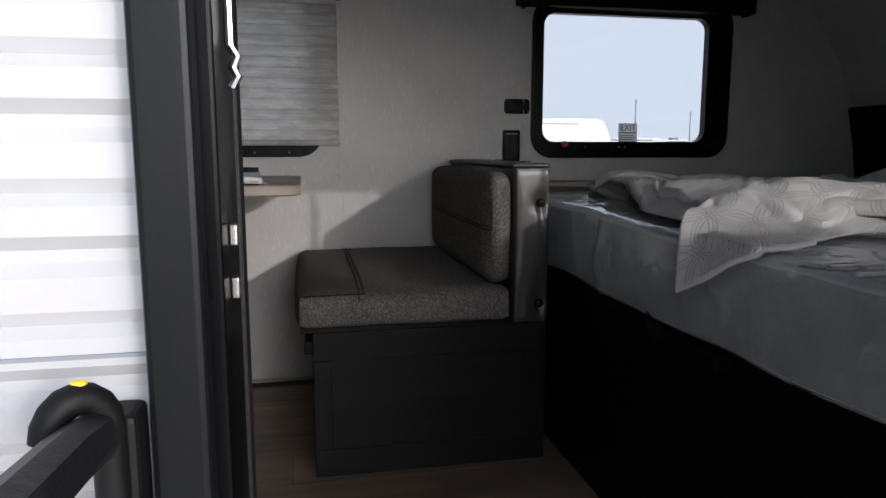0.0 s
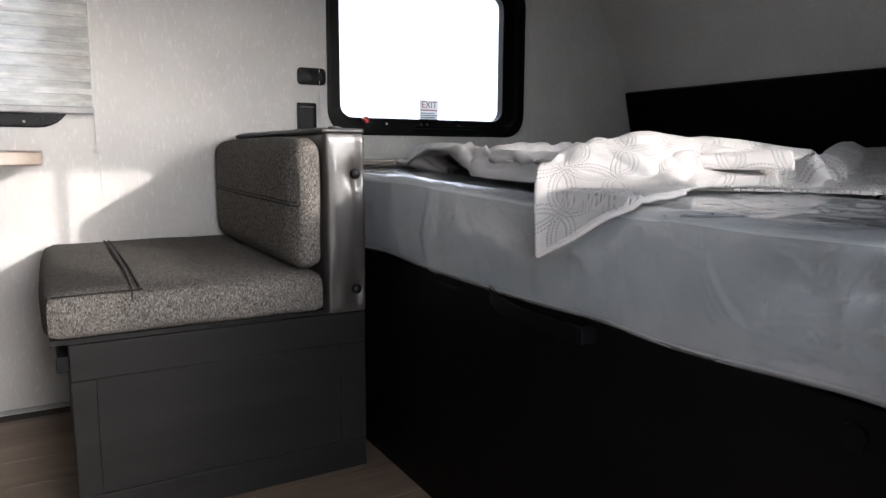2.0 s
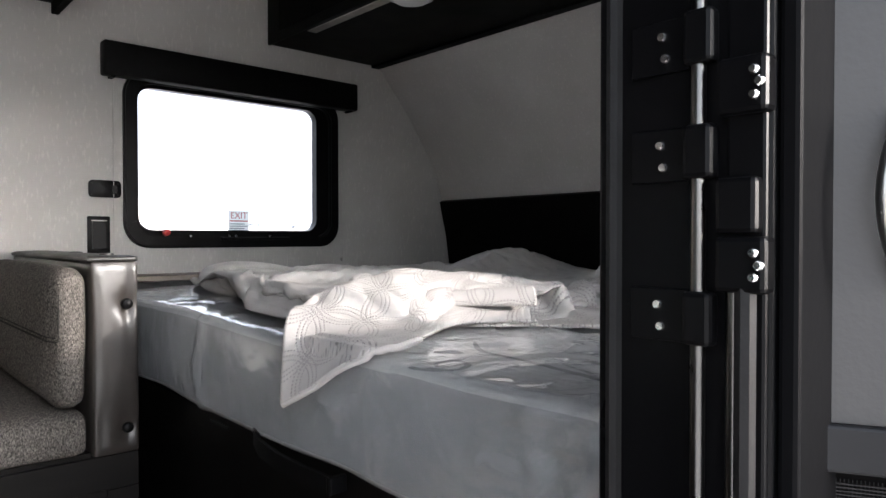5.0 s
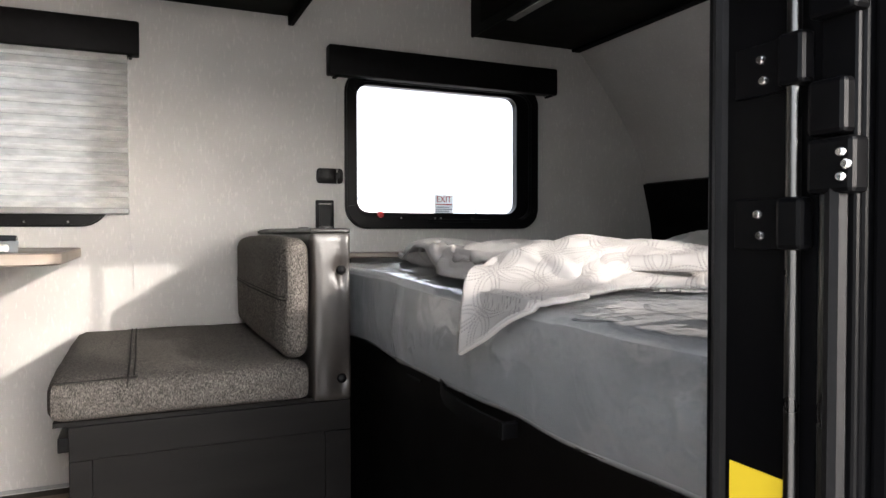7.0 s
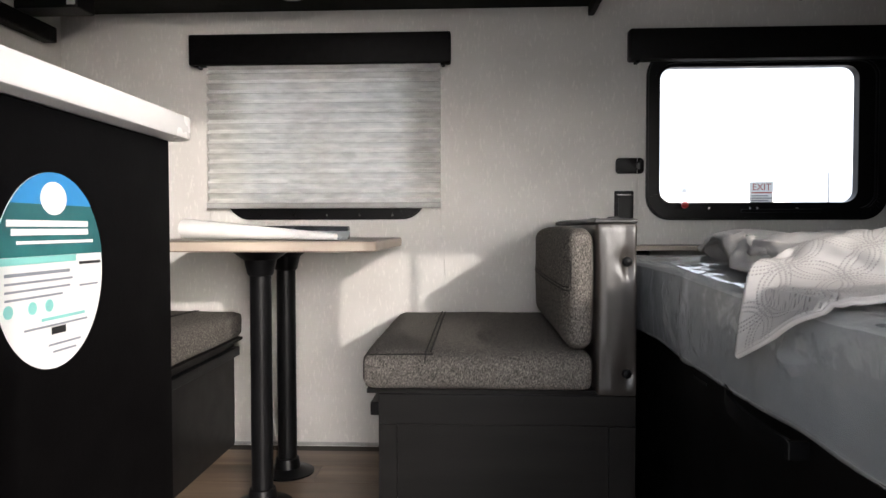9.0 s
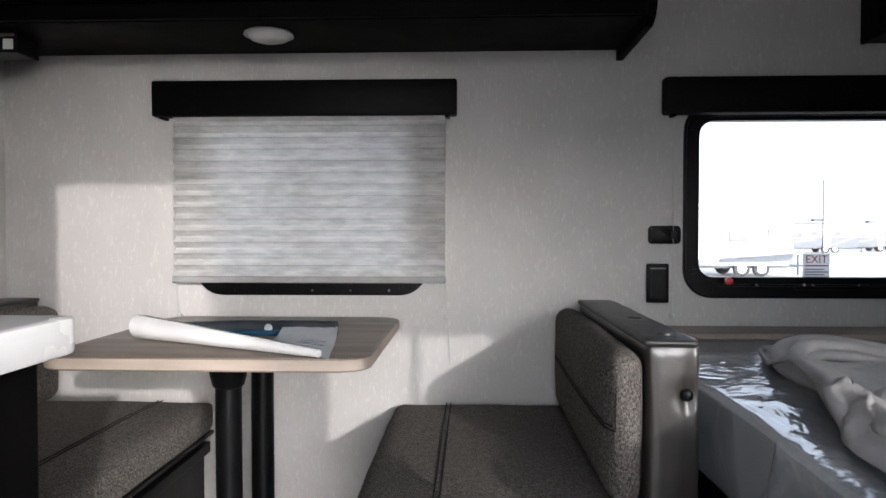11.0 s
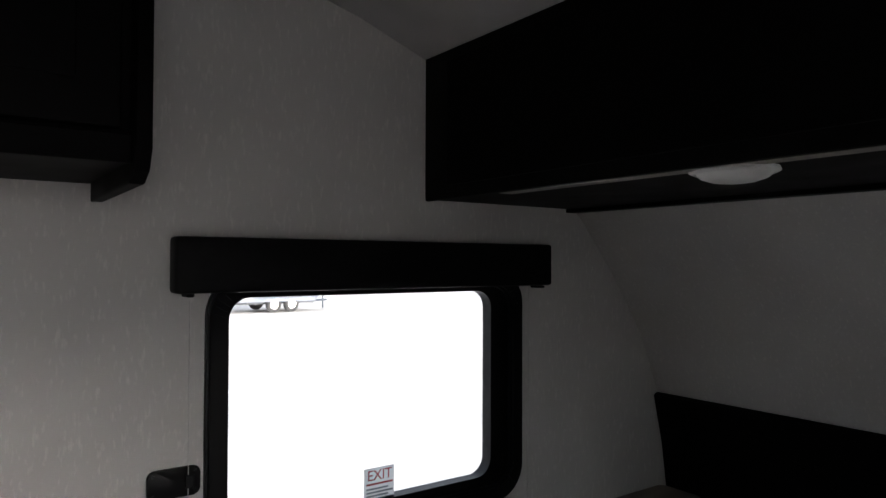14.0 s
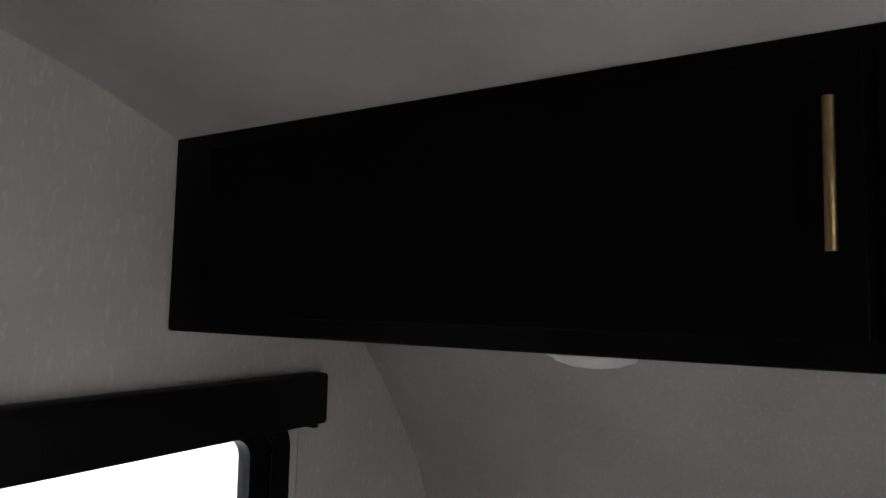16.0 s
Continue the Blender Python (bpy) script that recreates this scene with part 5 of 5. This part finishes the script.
OV = (0.695, 0.865, 0.653, 0.843)
part("backing", oval(*OV, 0.653, 0.843, -0.0066), PAPER, decal)
part("green_field", oval(*OV, 0.763, 0.843, -0.0059), TEAL, decal)
part("blue_field", oval(*OV, 0.812, 0.843, -0.0052), SKYBLUE, decal)
part("badge", oval(0.759, 0.799, 0.802, 0.834, 0.802, 0.834, -0.0045), PAPER, decal)
part("mint_band", box(-0.0059, -0.0053, 0.70, 0.816, 0.756, 0.7627), MINT, decal)
for k, (ya2, yb2, zz, hh, mm) in enumerate(((0.7117, 0.8373, 0.7907, 0.006, PAPER), (0.7176, 0.8373, 0.7826, 0.006, PAPER), (0.7243, 0.8457, 0.7745, 0.003, PAPER), (0.7076, 0.8038, 0.7457, 0.003, GREYINK), (0.7076, 0.808, 0.7385, 0.002, GREYINK),
                                            (0.7076, 0.8038, 0.7313, 0.002, GREYINK), (0.7076, 0.7913, 0.7241, 0.002, GREYINK), (0.8206, 0.8599, 0.752, 0.003, INK), (0.8206, 0.854, 0.7295, 0.002, GREYINK), (0.7578, 0.8289, 0.7007, 0.003, MINT),
                                            (0.7327, 0.8331, 0.6944, 0.002, GREYINK), (0.7728, 0.7954, 0.6863, 0.007, INK), (0.7678, 0.8206, 0.6755, 0.002, GREYINK), (0.7745, 0.8122, 0.6683, 0.002, GREYINK))):
    part("text_line", box(-0.0051, -0.0047, ya2, yb2, zz, zz + hh), mm, decal)
for yy in (0.712, 0.745, 0.770):
    part("round_mark", oval(yy - 0.006, yy + 0.006, 0.709, 0.721, 0.709, 0.721, -0.0053), MINT, decal)

# ---- entry door ----
df = thing("door_frame", (0.39, 0.40, 0), "dark aluminium entry door frame", "door frame", kind="structure")
XL, XR = 0.125, 0.660
part("jamb", box(XL - 0.015, XL, 0.372, 0.456, 0.001, 1.815, 0.002), JAMB, df)
part("jamb", box(XR, XR + 0.015, 0.372, 0.482, 0.001, 1.815, 0.002), JAMB, df)
part("header", box(XL, XR, 0.372, 0.482, 1.80, 1.815, 0.002), JAMB, df)
part("threshold", box(XL, XR, 0.36, 0.47, -0.02, 0.006, 0.003), ALU, df)
part("flange", box(XL - 0.029, XL - 0.006, 0.351, 0.3715, -0.06, 1.86, 0.003), ALU, df)
part("flange", box(XR + 0.004, XR + 0.062, 0.360, 0.3715, -0.06, 1.86, 0.003), STILE, df)
part("flange", box(XL - 0.0035, XR + 0.0035, 0.348, 0.3715, 1.80, 1.86, 0.003), ALU, df)
part("inner_trim", box(XL - 0.05, XL - 0.0155, Y0 + 0.001, Y0 + 0.012, 0.001, 1.85, 0.003), JAMB, df)
part("inner_trim", box(XR + 0.0155, XR + 0.05, Y0 + 0.001, Y0 + 0.012, 0.001, 1.85, 0.003), JAMB, df)
part("seal", rod([(XR, 0.470, 0.01), (XR, 0.470, 1.79)], 0.0055, 8), RUBBER, df, smooth=True)
part("seal", rod([(XL - 0.002, 0.450, 0.01), (XL - 0.002, 0.450, 1.79)], 0.0055, 8), RUBBER, df, smooth=True)
for zz in (0.775, 0.80):
    part("strike", box(XL, XL + 0.004, 0.398, 0.408, zz, zz + 0.010, 0.001), PEWTER, df)
part("strike_hook", rod([(XL + 0.003, 0.41, 0.93), (XL + 0.003, 0.41, 0.892), (XL + 0.006, 0.41, 0.887), (XL + 0.004, 0.41, 0.882), (XL + 0.006, 0.41, 0.878), (XL + 0.003, 0.41, 0.873)], 0.0022, 8), CHROME, df)

hg = thing("door_hinge", (XR, 0.40, 0.5), "long black piano-style entry door hinge with steel pins", "hinge")
part("pin", rod([(XR - 0.006, 0.410, 0.03), (XR - 0.006, 0.412, 1.78)], 0.0042, 10), PIN, hg, "dull steel pin", True)
part("pin", rod([(XR - 0.004, 0.391, 0.03), (XR - 0.004, 0.391, 0.83)], 0.0042, 10), PIN, hg, "dull steel pin", True)
part("channel", box(XR - 0.004, XR + 0.004, 0.374, 0.396, 0.02, 1.79, 0.002), JAMB, hg)
part("gasket", rod([(XR - 0.006, 0.384, 0.02), (XR - 0.006, 0.384, 0.83)], 0.006, 8), RUBBER, hg, smooth=True)
for base in (0.25, 0.80, 1.30):
    for dz0 in (0.004, 0.098, 0.162):
        zc = base + dz0
        lf = part("knuckle", box(XR - 0.013, XR - 0.001, 0.4005, 0.418, zc - 0.0153, zc + 0.0153, 0.003), JAMB, hg)
        part("leaf_plate", box(XR - 0.003, XR - 0.0002, 0.4182, 0.456, zc - 0.0155, zc + 0.0155, 0.0005), JAMB, lf)
        for k, dz in enumerate((-0.007, 0.006)):
            part("rivet", lathe([(0.0022, -0.0022), (0.0032, -0.0008), (0.0032, 0.0)], (XR - 0.003, 0.4360 + 0.002 * (k - dz0 * 8), zc + dz), "x", 12), CHROME, lf, smooth=True)
    for dz0, fixed in ((0.035, True), (0.067, False), (0.131, True)):
        zc = base + dz0
        lf = part("knuckle", box(XR - 0.012, XR + 0.002, 0.371 if fixed else 0.376, 0.399, zc - 0.0153, zc + 0.0153, 0.003), JAMB, hg)
        if fixed:
            for k, dz in enumerate((-0.0065, 0.0, 0.0065)):
                part("screw", lathe([(0.0018, -0.0026), (0.0030, -0.0012), (0.0030, 0.0)], (XR - 0.012, 0.3775 - 0.003 * (k == 1), zc + dz), "x", 12), CHROME, lf, smooth=True)

yl = thing("cargo_label", (XR, 0.45, 0.57), "yellow printed capacity label on the door jamb", "label")
part("backing", box(XR - 0.0012, XR - 0.0002, 0.420, 0.460, 0.47, 0.651), YELLOW, yl)
words("RECREATIONAL VEHICLE TRAILER CARGO CARRYING CAPACITY", 0.0036, (XR - 0.0016, 0.4535, 0.575), (0, -90, 0), INK, "lettering", yl)
for yy2, za2, zb2 in ((0.4265, 0.52, 0.628), (0.431, 0.54, 0.60), (0.440, 0.50, 0.632), (0.4445, 0.53, 0.605)):
    part("text_line", box(XR - 0.0018, XR - 0.0013, yy2, yy2 + 0.0011, za2, zb2), INK, yl)

dr = thing("entry_door", (XR + 0.08, 0.35, 0), "grey entry door with insect screen, standing wide open", "door")
TILT = pose(XR + 0.034, 0.385, 0, 0, 0, -63) @ Matrix.Diagonal((1, -1, 1, 1))


def on_door(bm):
    bmesh.ops.transform(bm, matrix=TILT, verts=bm.verts)
    return bm


for xa, xb, za, zb in ((0.0, 0.0195, -0.02, 1.80), (0.545, 0.575, -0.02, 1.80), (0.020, 0.5445, -0.02, 0.03), (0.020, 0.5445, 1.75, 1.80)):
    part("stile", on_door(box(xa, xb, -0.030, 0.004, za, zb, 0.002)), STILE, dr)
part("bead", on_door(box(0.0145, 0.0195, 0.0045, 0.007, 0.03, 1.75, 0.001)), JAMB, dr)
part("mid_rail", on_door(box(0.020, 0.5445, -0.026, 0.001, 0.717, 0.744, 0.002)), ALU, dr)
part("skin", on_door(box(0.020, 0.5445, -0.026, -0.004, 0.7445, 1.7495)), DOORSKIN, dr)
part("lower_skin", on_door(box(0.020, 0.5445, -0.030, -0.024, 0.031, 0.7165)), DARK, dr)
bm = bmesh.new()
for k in range(322):
    box(0.0205, 0.544, -0.0125, -0.0117, 0.033 + k * 0.0021, 0.0338 + k * 0.0021, bm=bm)
for k in range(240):
    box(0.0215 + k * 0.0021, 0.0218 + k * 0.0021, -0.0133, -0.0126, 0.032, 0.710, bm=bm)
part("screen_mesh", on_door(bm), RUBBER, dr, "fine black insect screen")
arc = [(0.062 - 0.010 * math.sin(math.pi * k / 10), 0.0 + 0.010 * math.sin(math.pi * k / 10), 0.826 + 0.092 * k / 10) for k in range(11)]
part("door_handle", on_door(rod([(arc[0][0], -0.006, arc[0][2])] + arc + [(arc[-1][0], -0.006, arc[-1][2])], [0.0035] + [0.0034 + 0.0010 * math.sin(math.pi * k / 10) for k in range(11)] + [0.0035], 12)), SATIN, dr, "curved satin metal pull handle", True)

# ---- outside of the door wall ----
bm = bmesh.new()
prof, z = [], -0.06
while z < 2.05:
    prof += [(0.371, z), (0.3655, z + 0.006), (0.3655, z + 0.018), (0.370, z + 0.023), (0.3665, z + 0.029), (0.3665, z + 0.043), (0.371, z + 0.049)]
    z += 0.054
rows = [[bm.verts.new((x, y, zz)) for x in (-1.15, XL - 0.030)] for y, zz in prof]
for a, b in zip(rows, rows[1:]):
    bm.faces.new((a[0], a[1], b[1], b[0]))
bm.faces.new([rows[0][0]] + [r[0] for r in rows[1:]] + [bm.verts.new((-1.15, 0.379, prof[-1][1])), bm.verts.new((-1.15, 0.379, prof[0][1]))])
tagged(part("siding", bm, SIDING), "white ribbed aluminium siding outside the door", "siding", kind="structure")
tagged(part("trim", box(-1.15, XL - 0.031, 0.3640, 0.3668, 0.7595, 0.7612), GREYINK), "thin dark joint in the siding", "trim", kind="structure")

rail = thing("assist_rail", (0.06, 0.34, 0.62), "folding black tubular grab rail by the door", "grab rail")
bend = [(0.0855, 0.335, 0.62), (0.0855, 0.335, 0.735)]
for k in range(9):
    a = math.pi * k / 8
    bend.append((0.0855 - 0.0085 * (1 - math.cos(a)), 0.335 - 0.006 * (1 - math.cos(a)), 0.742 + 0.013 * math.sin(a)))
part("elbow", rod(bend, 0.0062, 16), RUBBER, rail, "moulded black grip elbow", True)
part("tube", rod([(0.0825, 0.326, 0.741), (0.082, 0.30, 0.745), (0.081, 0.25, 0.749), (0.080, 0.19, 0.753)], 0.0098, 8), SCUFFED, rail, "scuffed black tube")
part("bracket", box(0.0795, 0.0935, 0.342, 0.3645, 0.60, 0.742, 0.003), RUBBER, rail)
# Yellow disc painted in for a pale reflection on the elbow, not a fitting.
part("cap", lathe([(0.0030, 0.0), (0.0026, 0.001), (0.0014, 0.0015)], (0.078, 0.330, 0.7603), "z", 12), YELLOW, rail)

# ---- the lot outside ----
GZ = -0.62


def lot(y):
    """Height of the lot, which falls away gently beyond the trailer."""
    return GZ - 0.33 * min(1.0, max(0.0, (y - 3.5) / 10.5))


bm = bmesh.new()
rows = [[bm.verts.new((x, y, lot(y))) for x in (-900, -40, 40, 900)] for y in (-900, 3.4, 14, 40, 900)]
for a, b in zip(rows, rows[1:]):
    for k in range(3):
        bm.faces.new((a[k], a[k + 1], b[k + 1], b[k]))
tagged(part("underbody", box(-1.1, 2.35, 0.55, 2.5, GZ, -0.062), SUBFLOOR), "plain dark underbody closing the space below the floor", "underbody", kind="structure")
tagged(part("ground", bm, GROUND), "pale packed gravel lot reaching the horizon", "ground", kind="structure")


def sky_glow(name, colour, strength):
    m = bpy.data.materials.new(name)
    m.use_nodes = True
    t, n = m.node_tree, m.node_tree.nodes
    n.remove(n["Principled BSDF"])
    em = n.new("ShaderNodeEmission")
    em.inputs[0].default_value, em.inputs[1].default_value = (*colour, 1), strength
    t.links.new(em.outputs[0], n["Material Output"].inputs[0])
    return m


# Added glowing sheet that stands in for bright sky low over the lot.
bm = slab([(310 * math.sin(a), 310 * math.cos(a)) for a in (radians(-50 + 4 * k) for k in range(31))] + [(330 * math.sin(a), 330 * math.cos(a)) for a in (radians(70 - 4 * k) for k in range(31))], "z", -16, 95)
tagged(part("backdrop", bm, sky_glow("far_sky_glow", (0.88, 0.93, 1.0), 0.41)), "added glowing sheet in place of the pale hazy sky", "sky", kind="structure")


def camper(x, y, turn, length, height, dark, label, axle=0.8):
    """A parked travel trailer, its long side towards -y, hitch at +x."""
    ob = thing("travel_trailer", (x, y, lot(y)), label, "travel trailer", "parked travel trailers")
    m = pose(x, y, lot(y), 0, 0, turn)

    def put(name, b, mat, parent=None, label="", smooth=False):
        bmesh.ops.transform(b, matrix=m, verts=b.verts)
        return part(name, b, mat, parent or ob, label, smooth)

    h = length / 2
    out = [(-h, 0.55), (h - 0.25, 0.55), (h, 1.05), (h + 0.02, height - 0.9), (h - 0.35, height - 0.12), (h - 0.8, height), (-h + 0.15, height), (-h, height - 0.2)]
    put("body", slab(out, "y", -1.2, 1.2, bevel=0.04), RVWHITE)
    put("skirt", slab([(-h, 0.5), (h - 0.22, 0.5), (h + 0.01, 1.06), (h + 0.01, 1.55 if dark else 0.72), (-h, 1.45 if dark else 0.72)], "y", -1.215, -1.205), RVDARK if dark else GREYINK)
    put("chassis", box(-h + 0.2, h - 0.1, -0.9, 0.9, 0.38, 0.5), RVDARK)
    put("hitch", rod([(h - 0.2, -0.6, 0.45), (h + 1.0, 0, 0.45)], 0.05, 6, rod([(h - 0.2, 0.6, 0.45), (h + 1.0, 0, 0.45)], 0.05, 6)), RVDARK)
    put("jack", rod([(h + 0.8, 0, 0.02), (h + 0.8, 0, 0.95)], 0.04, 8), RVDARK)
    for wx in (-0.45, 0.42):
        for sy in (-1, 1):
            wheel = put("wheel", lathe([(0.30, -0.1), (0.36, -0.07), (0.36, 0.07), (0.30, 0.1)], (wx + axle, sy * 1.08, 0.36), "y", 20), HAZED)
            put("rim", lathe([(0.20, -0.012), (0.17, 0.0), (0.05, 0.0)], (wx + axle, sy * 1.19, 0.36), "y", 16), CHROME, wheel)
    for a, b, za, zb in ((-h * 0.85, -h * 0.55, 1.5, 2.0), (-h * 0.3, -h * 0.12, 1.7, 2.15), (h * 0.30, h * 0.48, 1.55, 2.1), (h * 0.72, h * 0.86, 1.75, 2.15)):
        win = put("window", slab(rounded(a, b, za, zb, 0.06, 4), "y", -1.235, -1.206), RVDARK)
        put("pane", box(a + 0.05, b - 0.05, -1.242, -1.236, za + 0.05, zb - 0.05), RVGLASS, win)
    put("door", slab(rounded(h * 0.03, h * 0.03 + 0.66, 0.62, 2.42, 0.05, 4), "y", -1.232, -1.206), RVWHITE)
    put("stripe", slab([(h * 0.05 + 0.8, 0.85), (h * 0.05 + 1.15, 0.85), (h * 0.9, 1.5), (h * 0.9, 1.58)], "y", -1.226, -1.216), GREYINK)
    put("stripe", slab([(-h * 0.9, 1.0), (-h * 0.2, 1.25), (-h * 0.2, 1.32), (-h * 0.9, 1.12)], "y", -1.226, -1.216), GREYINK)
    put("awning", rod([(-h * 0.8, -1.27, height - 0.22), (h * 0.6, -1.27, height - 0.22)], 0.06, 8), RVDARK if dark else RVWHITE)
    put("roof_unit", box(-0.5, 0.4, -0.35, 0.35, height, height + 0.28, 0.06), RVDARK if dark else RVWHITE)
    put("tail_light", box(-h - 0.02, -h - 0.001, -0.95, -0.85, 1.0, 1.2), RED)
    return ob


camper(10.7, 32.5, 1, 8.2, 3.3, False, "long white travel trailer with tandem wheels on the lot", 2.3)
camper(35.2, 70.0, -3, 6.9, 3.1, True, "white travel trailer with a dark lower half")
camper(43.4, 75.0, -3, 4.0, 3.0, True, "smaller white and black trailer farther off")
camper(48.6, 79.0, 4, 3.6, 2.8, False, "short white trailer at the end of the row")
for px, py, ph in ((30.7, 60.0, 6.5), (42.4, 70.0, 6.1), (102, 154, 4.6)):
    base = lot(py)
    ob = thing("light_pole", (px, py, base), "thin grey lamp post on the lot", "light pole", "light poles")
    part("post", rod([(px, py, base), (px, py, base + ph)], [0.07, 0.045], 8), RVDARK, ob)
    part("crossarm", box(px - 0.12, px + 0.12, py - 0.05, py + 0.05, base + ph - 0.35, base + ph - 0.25), GREYINK, ob)
bm = bmesh.new()
rnd = random.Random(4)
for k in range(420):
    x, y = rnd.uniform(-60, 190), rnd.uniform(150, 190)
    r = rnd.uniform(0.5, 1.5)
    mtx = pose(x, y, lot(y) + r * rnd.uniform(0.3, 1.1), rnd.uniform(0, 90), 0, rnd.uniform(0, 180)) @ Matrix.Diagonal((r * 1.6, r, r * 0.8, 1))
    bmesh.ops.create_icosphere(bm, subdivisions=1, radius=1, matrix=mtx)
tagged(part("far_trees", bm, LEAF), "low line of far trees at the edge of the lot", "trees", kind="stuff")

# ---- floor planks ----
PL, PW = 0.92, 0.152
plank = box(0.0007, PL - 0.0007, 0.0007, PW - 0.0007, -0.0038, 0.0, 0.0008, 1)
me = bpy.data.meshes.new("plank")
plank.to_mesh(me)
plank.free()
me.materials.append(PLANK)
row = 0
y = Y0 - 0.05
while y + PW < Y1 + 0.001:
    x = X0 - (row * 0.37) % 0.9
    while x < 2.45:
        if x > X0 - 0.001 and x + PL < 2.5 and x < 0.84:
            ob = new("plank", me)
            ob.location = (x, y, 0)
            ob.parent = floor
        elif x < 0.84 and x + PL > X0:
            short = box(max(x, X0) + 0.0007, min(x + PL, 2.5) - 0.0007, y + 0.0007, y + PW - 0.0007, -0.0038, 0.0, 0.0008, 1)
            part("plank", short, PLANK, floor)
        x += PL
    row += 1
    y += PW
